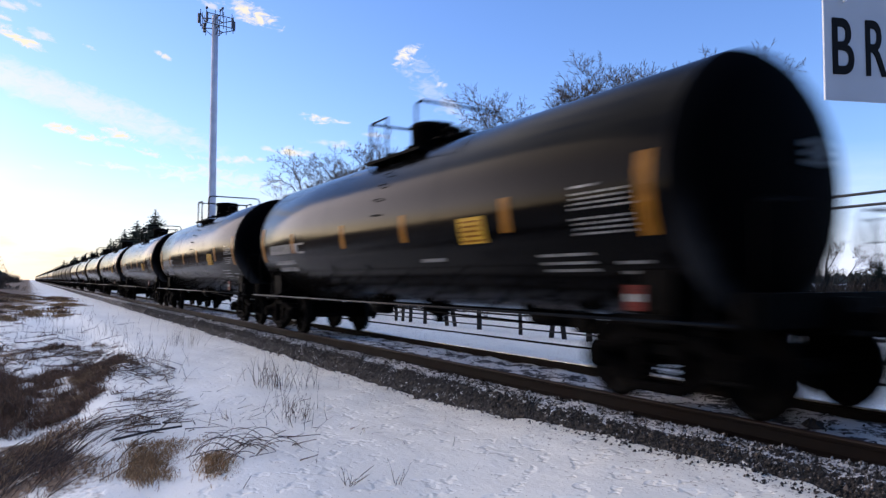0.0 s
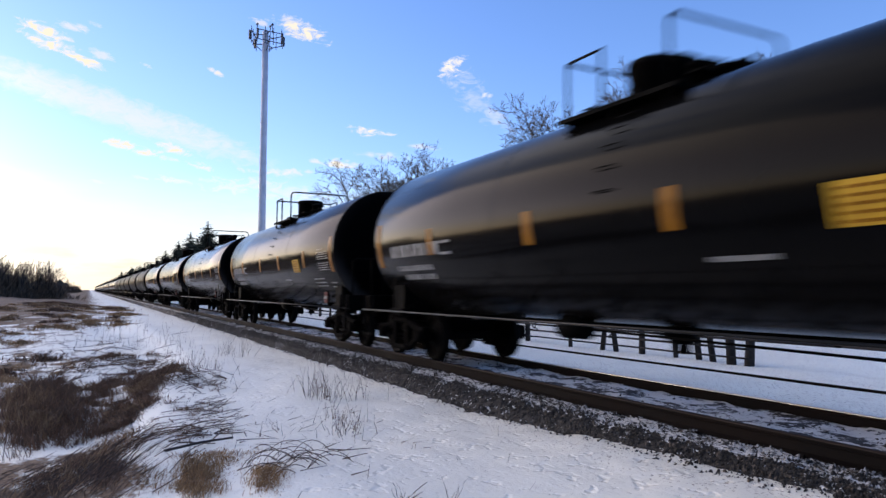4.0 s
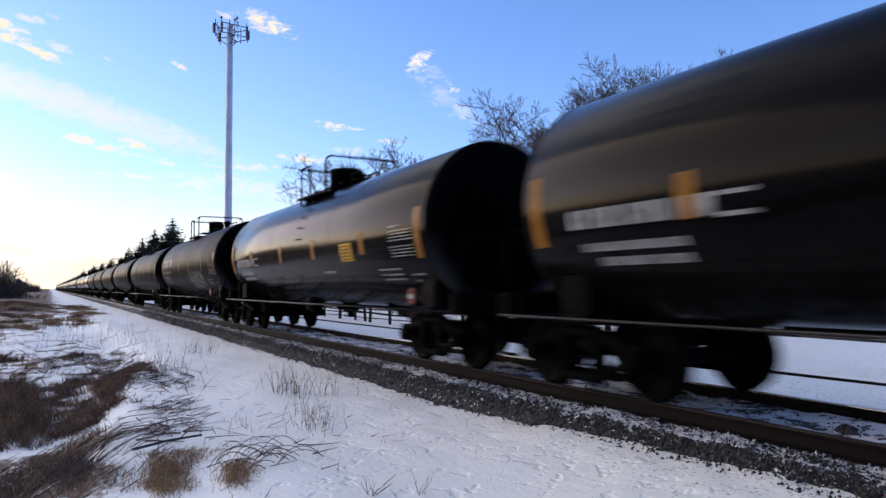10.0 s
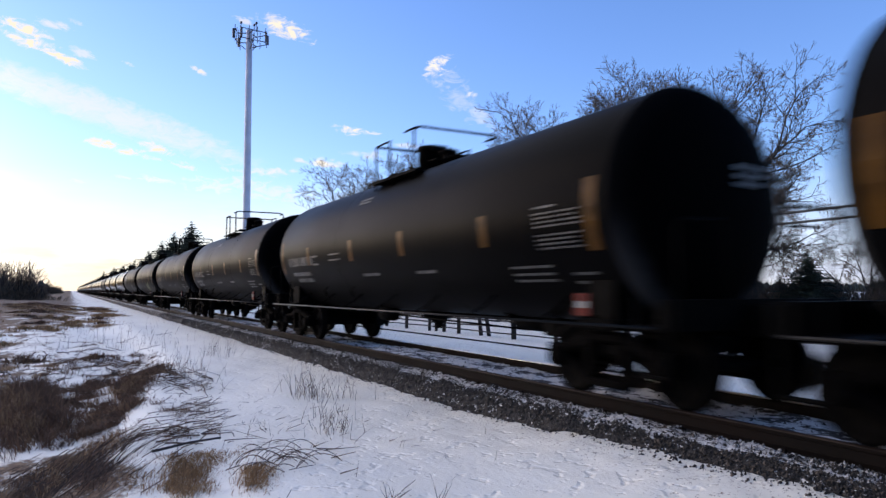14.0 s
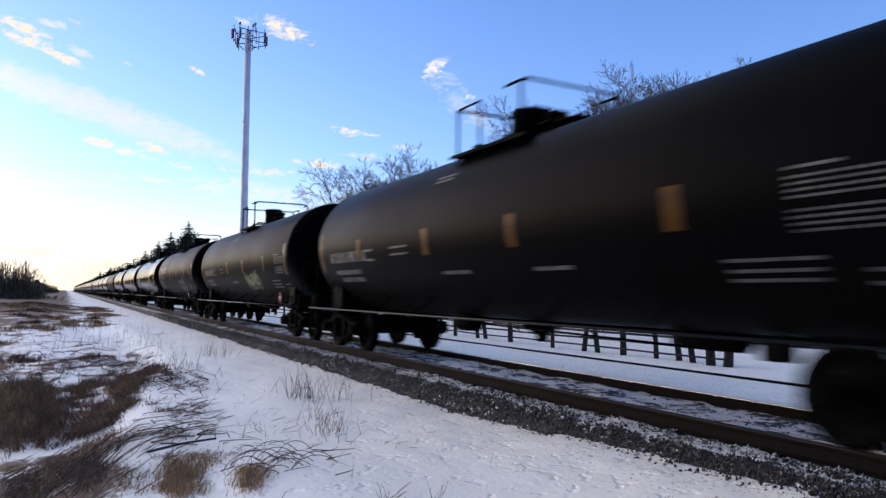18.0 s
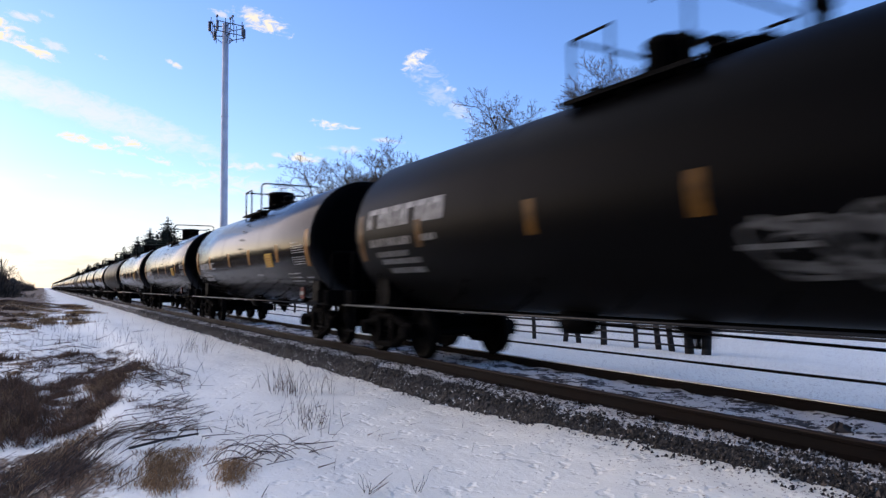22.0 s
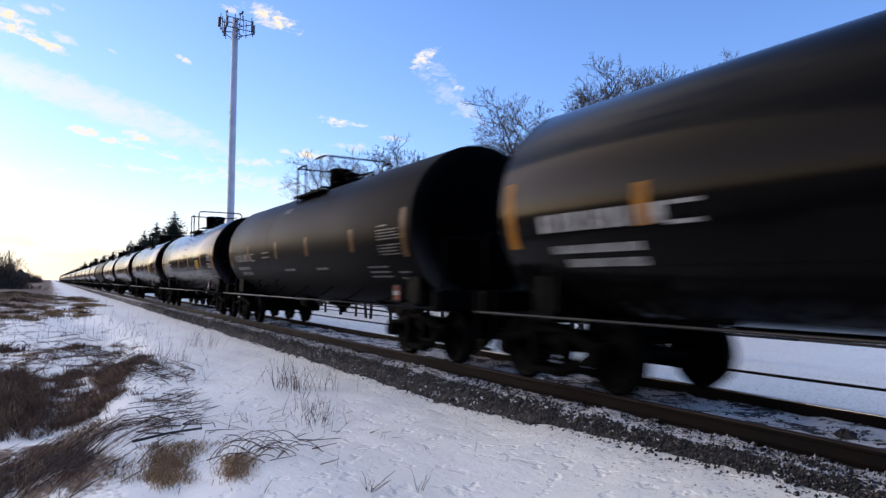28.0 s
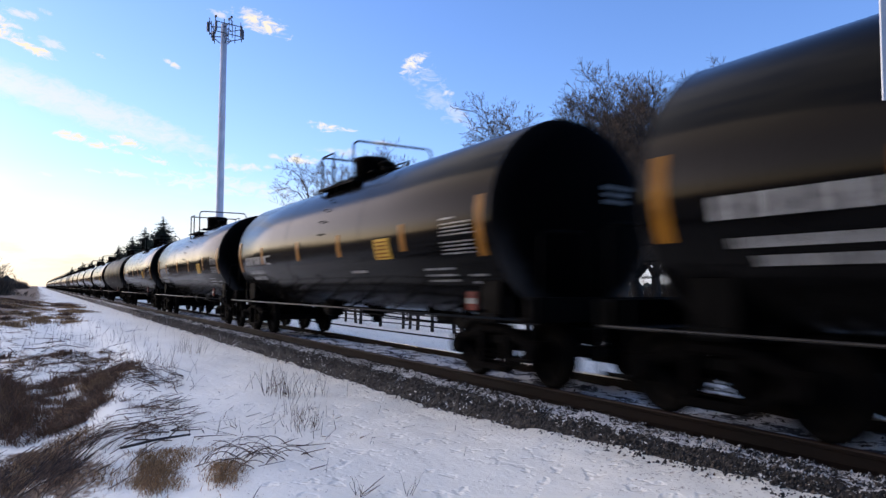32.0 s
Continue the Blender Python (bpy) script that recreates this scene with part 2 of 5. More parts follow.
def snow_ground(g, p):
    sep = g.add("ShaderNodeSeparateXYZ")
    g.put(sep.inputs[0], p)
    x, y = sep.outputs["X"], sep.outputs["Y"]
    big = g.noise(p, 0.35, 5.0, 0.6)
    mid = g.noise(g.vec("MULTIPLY", p, (1.0, 0.55, 1.0)), 1.7, 5.0, 0.62)
    fine = g.noise(p, 16.0, 5.0, 0.65)
    crust = g.noise(g.vec("MULTIPLY", p, (2.2, 0.8, 1.0)), 5.0, 4.0, 0.6)
    snow = g.mix(g.ramp(big, 0.3, 0.7), (0.92, 0.89, 0.775), (0.85, 0.82, 0.715))
    snow = g.mix(g.math("MULTIPLY", g.ramp(crust, 0.55, 0.75), 0.18), snow, (0.74, 0.73, 0.72))
    straw = g.mix(g.ramp(fine, 0.35, 0.65), (0.075, 0.045, 0.026), (0.24, 0.155, 0.088))
    # dry grass shows through on the verge, more of it far along
    verge = g.math("ADD", g.ramp(x, -1.6, 2.6, 0.085, -0.20), g.ramp(y, 24.0, 60.0, 0.0, 0.20))
    close = g.math("MULTIPLY", g.ramp(x, 0.95, 0.35), g.math("MULTIPLY", g.ramp(y, 9.2, 8.5), g.ramp(y, 4.6, 6.0)))
    verge = g.math("ADD", verge, g.math("MULTIPLY", close, 0.17))
    mid_verge = g.math("MULTIPLY", g.ramp(x, 2.3, 0.6), g.math("MULTIPLY", g.ramp(y, 12.0, 16.0), g.ramp(y, 60.0, 30.0)))
    verge = g.math("ADD", verge, g.math("MULTIPLY", mid_verge, 0.03))
    verge = g.math("ADD", verge, g.math("MULTIPLY", g.ramp(x, -3.0, -14.0), 0.03))
    bare = g.math("ADD", g.math("ADD", g.math("MULTIPLY", mid, 0.65), g.math("MULTIPLY", big, 0.35)), verge)
    bare = g.ramp(g.math("ADD", bare, g.math("MULTIPLY", g.math("SUBTRACT", fine, 0.5), 0.22)), 0.575, 0.67)
    # specks of grit and leaf litter, thicker beside the ballast
    litter = g.noise(g.vec("MULTIPLY", p, (1.0, 0.7, 1.0)), 30.0, 3.0, 0.7)
    near = g.ramp(x, 3.6, 4.75, 0.0, 0.075)
    litter = g.math("MULTIPLY", g.ramp(g.math("ADD", litter, near), 0.655, 0.70), 0.8)
    colour = g.mix(g.math("MAXIMUM", bare, litter), snow, straw)
    dimple = g.ramp(g.noise(g.vec("MULTIPLY", p, (1.0, 0.8, 1.0)), 6.0, 2.0, 0.5), 0.56, 0.68, 1.2, 0.0)
    h = g.math("ADD", g.math("ADD", g.math("MULTIPLY", crust, 0.45), g.math("MULTIPLY", fine, 0.45)), dimple)
    return colour, g.math("ADD", 0.55, g.math("MULTIPLY", bare, 0.35)), h


def bed_snow(g, p):
    fine = g.noise(p, 14.0, 5.0, 0.65)
    mid = g.noise(g.vec("MULTIPLY", p, (1.7, 1.0, 1.0)), 2.4, 6.0, 0.66)
    f = g.ramp(g.math("ADD", g.math("MULTIPLY", mid, 0.7), g.math("MULTIPLY", fine, 0.3)), 0.485, 0.545)
    c = g.mix(f, (0.68, 0.67, 0.64), (0.016, 0.014, 0.013))
    return c, 0.8, g.math("ADD", g.math("MULTIPLY", mid, 0.4), fine)


def lodged_snow(g, p):
    """Snow lodged in long patches on the ballast, more of it towards the rail."""
    sep = g.add("ShaderNodeSeparateXYZ")
    g.put(sep.inputs[0], p)
    more = g.ramp(sep.outputs["X"], XC - 1.34, XC - 1.14, -0.06, 0.055)
    small = g.noise(g.vec("MULTIPLY", p, (1.4, 0.7, 1.0)), 18.0, 5.0, 0.68)
    large = g.noise(g.vec("MULTIPLY", p, (1.2, 0.6, 1.0)), 2.6, 3.0)
    f = g.math("ADD", g.math("ADD", g.math("MULTIPLY", small, 0.7), g.math("MULTIPLY", large, 0.3)), more)
    return g.ramp(f, 0.51, 0.56)


def gravel(g, p):
    info = g.add("ShaderNodeNewGeometry").outputs["Random Per Island"]
    fine = g.noise(p, 40.0, 3.0)
    n = g.add("ShaderNodeValToRGB")
    n.color_ramp.elements[0].color, n.color_ramp.elements[1].color = (0.010, 0.009, 0.008, 1), (0.115, 0.088, 0.066, 1)
    e = n.color_ramp.elements.new(0.6)
    e.color = (0.021, 0.017, 0.013, 1)
    g.put(n.inputs[0], info)
    c = g.mix(g.math("MULTIPLY", fine, 0.4), n.outputs[0], (0.01, 0.01, 0.01))
    return g.mix(g.math("MULTIPLY", lodged_snow(g, p), g.ramp(info, 0.35, 0.7, 0.0, 0.75)), c, (0.55, 0.54, 0.52)), 0.9, fine


def ballast_bed(g, p):
    fine = g.noise(p, 30.0, 4.0)
    c = g.mix(g.ramp(fine, 0.35, 0.65), (0.010, 0.009, 0.008), (0.04, 0.034, 0.029))
    return g.mix(lodged_snow(g, p), c, (0.66, 0.65, 0.625)), 0.92, fine


def islands(a, b, rough=0.9):
    def build(g, p):
        info = g.add("ShaderNodeNewGeometry").outputs["Random Per Island"]
        return g.mix(info, a, b), rough, g.noise(p, 30.0)
    return build


def steel_top(g, p):
    f = g.noise(g.vec("MULTIPLY", p, (60.0, 0.4, 1.0)), 1.0, 3.0)
    return g.mix(f, (0.95, 0.88, 0.76), (0.80, 0.73, 0.62)), g.math("ADD", 0.26, g.math("MULTIPLY", f, 0.1)), f


M_TANK = material("black_tank_paint", tank_paint(0.15, 0.14, 0.006), bump=(0.05, 0.03), spec=0.042)
M_TANK_PLAIN = material("glossy_black_tank_paint", tank_paint(0.13, 0.16, 0.006), bump=(0.05, 0.03), spec=0.055)
M_TANK_DULL = material("weathered_black_tank_paint", tank_paint(0.40, 0.17, 0.006), bump=(0.06, 0.03), spec=0.016)
# near-black of the shaded underside is put into these steel colours
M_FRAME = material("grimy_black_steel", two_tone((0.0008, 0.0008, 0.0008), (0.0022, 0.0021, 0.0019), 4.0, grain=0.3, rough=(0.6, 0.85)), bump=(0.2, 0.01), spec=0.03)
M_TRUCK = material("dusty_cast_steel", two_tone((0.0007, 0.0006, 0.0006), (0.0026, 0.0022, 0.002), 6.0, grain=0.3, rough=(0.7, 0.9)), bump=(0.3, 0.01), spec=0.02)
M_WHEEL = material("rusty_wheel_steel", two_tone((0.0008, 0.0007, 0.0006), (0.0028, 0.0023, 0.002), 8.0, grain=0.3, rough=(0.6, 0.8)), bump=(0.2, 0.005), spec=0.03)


def head_paint(g, p):
    """Dull black with shade painted in; road dust thrown up along the lower rim."""
    q = g.vec("MULTIPLY", g.vec("SUBTRACT", p, (0, 0, ZC)), (1, 0, 1))
    sep = g.add("ShaderNodeSeparateXYZ")
    g.put(sep.inputs[0], q)
    n = g.noise(p, 1.8, 5.0)
    rim = g.ramp(g.math("ADD", g.math("POWER", g.dot(q, q), 0.5), g.math("MULTIPLY", g.math("SUBTRACT", n, 0.5), 0.3)), 1.10, 1.36)
    rim = g.math("MULTIPLY", rim, g.ramp(sep.outputs["Z"], 0.0, -1.0, 0.05, 1.0))
    return g.mix(rim, (0.0010, 0.0010, 0.0011), (0.030, 0.0295, 0.030)), 0.65, n


M_HEAD = material("dull_black_head_paint", head_paint, bump=(0.1, 0.01), spec=0.006)
M_STEEL_GREY = material("grey_dusted_steel", two_tone((0.003, 0.003, 0.003), (0.010, 0.0097, 0.0095), 6.0, grain=0.2, rough=(0.35, 0.5)), spec=0.16)
M_YELLOW = material("yellow_reflective_sheet", two_tone((0.26, 0.108, 0.007), (0.17, 0.070, 0.005), 5.0, grain=0.25, rough=(0.35, 0.5)), bump=(0.1, 0.003), spec=0.08)
M_YELLOW_DIRTY = material("soiled_yellow_sheet", two_tone((0.10, 0.046, 0.008), (0.05, 0.024, 0.006), 5.0, grain=0.3, rough=(0.3, 0.45)), bump=(0.1, 0.003), spec=0.05)
M_PLATE = material("yellow_notice_plate", two_tone((0.47, 0.28, 0.022), (0.34, 0.19, 0.018), 6.0, grain=0.15, rough=(0.35, 0.5)), bump=(0.1, 0.003), spec=0.1)
M_WHITE = material("worn_white_lettering", two_tone((0.26, 0.26, 0.25), (0.10, 0.10, 0.097), 9.0, grain=0.35, rough=(0.5, 0.7)))
M_WHITE_DIRTY = material("grimy_white_lettering", two_tone((0.085, 0.085, 0.082), (0.03, 0.03, 0.029), 7.0, grain=0.35, rough=(0.5, 0.7)))
M_RED = material("faded_red_placard", two_tone((0.11, 0.013, 0.009), (0.06, 0.010, 0.008), 8.0, rough=(0.4, 0.6)), spec=0.08)
M_GREEN = material("green_spray_paint", two_tone((0.105, 0.125, 0.020), (0.012, 0.014, 0.006), 4.5, lo=0.45, hi=0.66, rough=(0.5, 0.6)))
M_GREY_SPRAY = material("pale_spray_paint", two_tone((0.004, 0.004, 0.004), (0.055, 0.055, 0.053), 5.0, lo=0.45, hi=0.62, rough=(0.5, 0.6)))
M_GROUND = material("snow_over_dry_grass", snow_ground, bump=(0.26, 0.06))
M_BED = material("snow_and_dirt_between_rails", bed_snow, bump=(0.6, 0.06))
M_GRAVEL = material("ballast_stone", gravel)
M_BALLAST = material("dark_ballast_bed", ballast_bed, bump=(0.8, 0.04))
M_RAIL = material("rusty_rail_side", two_tone((0.004, 0.0025, 0.0019), (0.010, 0.0062, 0.0044), 5.0, grain=0.2, rough=(0.7, 0.85), stretch=(1, 0.3, 1)), bump=(0.2, 0.004), spec=0.08)
M_RAILTOP = material("worn_rail_top", steel_top, metal=1.0)
# near rail's top: dark brown, without the metal gloss of the far one
M_RAILTOP_DULL = material("tarnished_rail_top", two_tone((0.012, 0.008, 0.006), (0.03, 0.021, 0.016), 6.0, rough=(0.5, 0.65), stretch=(20, 0.3, 1)), spec=0.1)


def groove(m):
    """Brushed along the rail: the gloss spreads across it."""
    t = m.node_tree
    b = next(n for n in t.nodes if n.type == "BSDF_PRINCIPLED")
    b.inputs["Anisotropic"].default_value = 0.9
    v = t.nodes.new("ShaderNodeCombineXYZ")
    v.inputs[0].default_value = 1.0
    t.links.new(v.outputs[0], b.inputs["Tangent"])


groove(M_RAILTOP)
M_TIE = material("weathered_tie_wood", two_tone((0.035, 0.026, 0.02), (0.085, 0.066, 0.052), 4.0, grain=0.4, rough=(0.85, 0.95), stretch=(0.3, 6, 6)), bump=(0.5, 0.01))
M_FENCE = material("dark_weathered_fence_wood", two_tone((0.010, 0.008, 0.007), (0.028, 0.022, 0.018), 5.0, grain=0.3, rough=(0.85, 0.95), stretch=(5, 5, 0.6)), bump=(0.4, 0.01))
M_POLE = material("galvanised_tower_steel", two_tone((0.50, 0.51, 0.56), (0.42, 0.43, 0.48), 0.8, grain=0.05, rough=(0.5, 0.6)), metal=0.2)
M_ANTENNA = material("dark_antenna_steel", two_tone((0.02, 0.022, 0.03), (0.05, 0.05, 0.065), 3.0, rough=(0.5, 0.6)))
M_BARK = material("grey_brown_bark", two_tone((0.018, 0.014, 0.012), (0.05, 0.04, 0.032), 5.0, grain=0.3, rough=(0.9, 0.95), stretch=(4, 4, 0.7)), bump=(0.5, 0.02))
M_TWIG = material("bare_brown_twigs", islands((0.025, 0.019, 0.015), (0.15, 0.098, 0.058)))
M_NEEDLES = material("dark_conifer_needles", islands((0.010, 0.016, 0.011), (0.028, 0.038, 0.022)))
M_STRAW = material("dry_straw_grass", islands((0.15, 0.085, 0.038), (0.50, 0.31, 0.145)))
M_DARKSTRAW = material("dark_matted_dry_grass", islands((0.040, 0.022, 0.013), (0.22, 0.118, 0.062)))
M_STEM = material("dead_weed_stems", islands((0.030, 0.020, 0.015), (0.17, 0.105, 0.065)))
M_STICK = material("dark_wet_stick", two_tone((0.018, 0.014, 0.012), (0.04, 0.03, 0.024), 12.0, rough=(0.7, 0.85)))
M_SIGN = material("grey_white_sign_paint", two_tone((0.40, 0.415, 0.44), (0.345, 0.36, 0.385), 2.5, grain=0.06, rough=(0.45, 0.6)), bump=(0.05, 0.003))
M_BLACK = material("black_sign_lettering", two_tone((0.006, 0.006, 0.006), (0.010, 0.010, 0.010), 8.0, rough=(0.6, 0.7)), spec=0.08)
M_CABLE = material("black_cable_sheath", two_tone((0.012, 0.012, 0.012), (0.03, 0.03, 0.03), 3.0, rough=(0.5, 0.7)))
M_ROOFSNOW = material("settled_snow", two_tone((0.80, 0.79, 0.76), (0.68, 0.67, 0.645), 2.0, rough=(0.6, 0.7)), bump=(0.3, 0.03))


# ---- mesh helpers ----
class Mesh:
    """Vertices and faces gathered from simple shaped pieces."""

    def __init__(self):
        self.v, self.f, self.smooth = [], [], []

    def add(self, verts, faces, smooth=False):
        n = len(self.v)
        self.v.extend(tuple(p) for p in verts)
        self.f.extend(tuple(i + n for i in face) for face in faces)
        self.smooth.extend([smooth] * len(faces))
        return self

    def box(self, c, s, bevel=0.0, turn=None):
        """A box of full size s about c, its long edges chamfered by bevel."""
        x, y, z = (a / 2 for a in s)
        b = min(bevel, x * 0.9, z * 0.9)
        if b > 0:
            ring = [(-x + b, -z), (x - b, -z), (x, -z + b), (x, z - b), (x - b, z), (-x + b, z), (-x, z - b), (-x, -z + b)]
        else:
            ring = [(-x, -z), (x, -z), (x, z), (-x, z)]
        n = len(ring)
        pts = [Vector((a, q, c_)) for q in (-y, y) for a, c_ in ring]
        if turn is not None:
            pts = [turn @ p for p in pts]
        pts = [p + Vector(c) for p in pts]
        faces = [tuple(range(n)), tuple(range(2 * n - 1, n - 1, -1))]
        faces += [(i, i + n, (i + 1) % n + n, (i + 1) % n) for i in range(n)]
        return self.add(pts, faces)

    def tube(self, path, r, n=8, r2=None, smooth=True, cap=True):
        """A round bar through the points of path, tapering from r to r2."""
        path = [Vector(p) for p in path]
        r2 = r if r2 is None else r2
        pts, last = [], None
        for i, p in enumerate(path):
            a, b = path[max(i - 1, 0)], path[min(i + 1, len(path) - 1)]
            d = (b - a).normalized() if (b - a).length > 1e-9 else Vector((0, 0, 1))
            side = last if last is not None else (Vector((0, 0, 1)) if abs(d.z) < 0.9 else Vector((1, 0, 0)))
            u = (side - d * side.dot(d))
            u = u.normalized() if u.length > 1e-6 else d.orthogonal().normalized()
            last = u
            w = d.cross(u)
            k = r + (r2 - r) * i / max(len(path) - 1, 1)
            pts += [p + (u * math.cos(2 * math.pi * j / n) + w * math.sin(2 * math.pi * j / n)) * k for j in range(n)]
        faces = []
        for i in range(len(path) - 1):
            o = i * n
            faces += [(o + j, o + (j + 1) % n, o + n + (j + 1) % n, o + n + j) for j in range(n)]
        self.add(pts, faces, smooth)
        if cap:
            k = len(self.v) - len(pts)
            self.f += [tuple(range(k + n - 1, k - 1, -1)), tuple(range(len(self.v) - n, len(self.v)))]
            self.smooth += [False, False]
        return self

    def lathe(self, prof, n=32, axis="z", c=(0, 0, 0), smooth=True):
        """Turn a profile of (radius, along) about an axis."""
        pts, c = [], Vector(c)
        for r, h in prof:
            for j in range(n):
                a = 2 * math.pi * j / n
                p = {"z": (r * math.cos(a), r * math.sin(a), h), "y": (r * math.cos(a), h, r * math.sin(a)), "x": (h, r * math.cos(a), r * math.sin(a))}[axis]
                pts.append(Vector(p) + c)
        faces = []
        for i in range(len(prof) - 1):
            o = i * n
            faces += [(o + j, o + (j + 1) % n, o + n + (j + 1) % n, o + n + j) for j in range(n)]
        self.add(pts, faces, smooth)
        k = len(self.v) - len(pts)
        self.f += [tuple(range(k + n - 1, k - 1, -1)), tuple(range(len(self.v) - n, len(self.v)))]
        self.smooth += [False, False]
        return self

    def data(self, name):
        me = bpy.data.meshes.new(name)
        me.from_pydata(self.v, [], self.f)
        me.polygons.foreach_set("use_smooth", self.smooth)
        bm = bmesh.new()
        bm.from_mesh(me)
        bmesh.ops.recalc_face_normals(bm, faces=bm.faces)
        bm.to_mesh(me)
        bm.free()
        return me


def part(name, m, mat, parent=None, label="", at=None):
    """One mesh object; a part of parent where there is one."""
    me = m.data(name) if isinstance(m, Mesh) else m
    if mat is not None and not me.materials:
        me.materials.append(mat)
    ob = new(name, me)
    if parent is not None:
        ob.parent = parent
    if at is not None:
        ob.matrix_basis = at
    if label:
        tagged(ob, label)
    return ob


def raw_mesh(name, verts, faces, mat, smooth=False):
    me = bpy.data.meshes.new(name)
    me.from_pydata(verts, [], faces)
    if smooth:
        me.polygons.foreach_set("use_smooth", [True] * len(me.polygons))
    me.materials.append(mat)
    return me


# ---- ground ----
TABLES = {}


def wobble(x, y, scale, seed):
    """Smooth value noise, -1 to 1, on arrays."""
    if seed not in TABLES:
        TABLES[seed] = np.random.RandomState(seed).rand(257, 257) * 2 - 1
    table = TABLES[seed]
    u, v = x / scale + 1000.0, y / scale + 1000.0
    i, j = np.floor(u).astype(int), np.floor(v).astype(int)
    a, b = u - i, v - j
    a, b = a * a * (3 - 2 * a), b * b * (3 - 2 * b)
    i0, i1, j0, j1 = i % 256, (i + 1) % 256, j % 256, (j + 1) % 256
    return (table[i0, j0] * (1 - a) + table[i1, j0] * a) * (1 - b) + (table[i0, j1] * (1 - a) + table[i1, j1] * a) * b


def step(x, a, b):
    t = np.clip((x - a) / (b - a), 0, 1)
    return t * t * (3 - 2 * t)


BALLAST_TOP = -0.165
SIDING = 12.1     # an old rail half buried beyond the track


def height(x, y):
    """Height of the ground over the plan, rail tops at zero."""
    x, y = np.asarray(x, float), np.asarray(y, float)
    z = -0.42 + 0 * x
    # verge falls to a shallow ditch, then rises again
    bank = 0.78 + 0.16 * (np.clip(y, 7.0, 19.0) - 9.7)
    z = z - 0.20 * step(x, bank + 0.25, bank - 0.75) * step(y, 2.0, 6.0) * step(y, 48, 18)
    z = z + 0.75 * step(x, -3.0, -16.0) + 0.35 * step(x, 1.0, -3.0) * step(y, 22, 60)
    # snow ridge behind the old rail
    z = z + (0.07 + 0.03 * wobble(x, y, 0.8, 16)) * np.exp(-((x - SIDING - 0.34) / 0.17) ** 2)
    # bank edge with matted grass
    z = z + 0.06 * np.exp(-((x - 1.0) / 0.7) ** 2 - ((y - 13.0) / 2.6) ** 2)
    # shelf on the far side
    z = z - 0.16 * step(x, 10.5, 13.5)
    rough = step(np.abs(x - XC), 2.0, 3.2) * (1 - 0.85 * np.exp(-((x - SIDING) / 0.5) ** 2))
    z = z + rough * (0.05 * wobble(x, y, 3.1, 3) + 0.028 * wobble(x, y * 0.6, 0.9, 4) + 0.009 * wobble(x, y * 0.6, 0.28, 5))
    left = step(x, 2.2, 0.4)
    z = z + left * (0.06 * wobble(x, y, 1.2, 8) + 0.028 * wobble(x, y, 0.42, 9))
    # snow drifted up towards the toe of the ballast
    drift = step(x, 2.6, 4.7) * step(x, XC + 1.5, XC)
    z = z + drift * (0.15 * step(y, 8.5, 3.5) + 0.022 * wobble(x, y, 0.5, 14) + 0.018 * wobble(x, y, 0.16, 15))
    z = z + 0.045 * wobble(x, y * 0.7, 0.75, 17) * step(y, 10.0, 15.0) * step(x, 3.9, 2.9) * step(x, -2.0, 0.0)
    far = step(np.hypot(x, y), 60, 400)
    return z + far * 0.5 * wobble(x, y, 60.0, 12) * step(np.abs(x - XC), 6, 30)


def axis_lines(lo, hi, fine, far_lo, far_hi, grow=1.13):
    mid = list(np.arange(lo, hi + 1e-6, fine))
    a, s = [], fine
    while lo - sum(a, 0) > far_lo:
        s *= grow
        a.append(s)
    b, s = [], fine
    while hi + sum(b, 0) < far_hi:
        s *= grow
        b.append(s)
    left = [lo - c for c in np.cumsum(a)][::-1]
    right = [hi + c for c in np.cumsum(b)]
    return np.array(left + mid + right)


def grid_mesh(name, xs, ys, zfun, mat):
    X, Y = np.meshgrid(xs, ys)
    V = np.stack([X.ravel(), Y.ravel(), zfun(X, Y).ravel()], 1)
    nx, ny = len(xs), len(ys)
    i = (np.arange(ny - 1)[:, None] * nx + np.arange(nx - 1)[None, :]).ravel()
    faces = np.stack([i, i + 1, i + nx + 1, i + nx], 1)
    me = bpy.data.meshes.new(name)
    me.from_pydata(V.tolist(), [], faces.tolist())
    me.polygons.foreach_set("use_smooth", [True] * len(me.polygons))
    me.materials.append(mat)
    return me


ground = part("ground", grid_mesh("ground", axis_lines(-5, 15.5, 0.10, -2500, 2500), axis_lines(2.5, 32, 0.13, -600, 3500, 1.08), height, M_GROUND), None)
tagged(ground, "snow-covered verge and fields with dry grass showing through", "ground", kind="structure")


# ---- track ----
def ballast_height(x, y):
    d = np.abs(x - XC)
    z = BALLAST_TOP - 0.05 * step(d, 0.8, 0.6) - 0.34 * step(d, 1.22, 1.60)
    return z + 0.02 * wobble(x, y, 0.3, 21) + 0.015 * wobble(x, y, 0.11, 22)


def bed_height(x, y):
    return -0.125 + 0.026 * wobble(x, y * 0.8, 0.55, 31) + 0.018 * wobble(x, y, 0.2, 32)


TY0, TY1 = -40.0, 900.0
bl = axis_lines(1.0, 24.0, 0.12, TY0, TY1, 1.10)
bl[0], bl[-1] = TY0, TY1
ballast = part("ballast", grid_mesh("ballast", np.linspace(XC - 1.68, XC + 1.68, 34), bl, ballast_height, M_BALLAST), None)
tagged(ballast, "dark crushed-stone ballast shoulder with frost", "ballast", kind="structure")
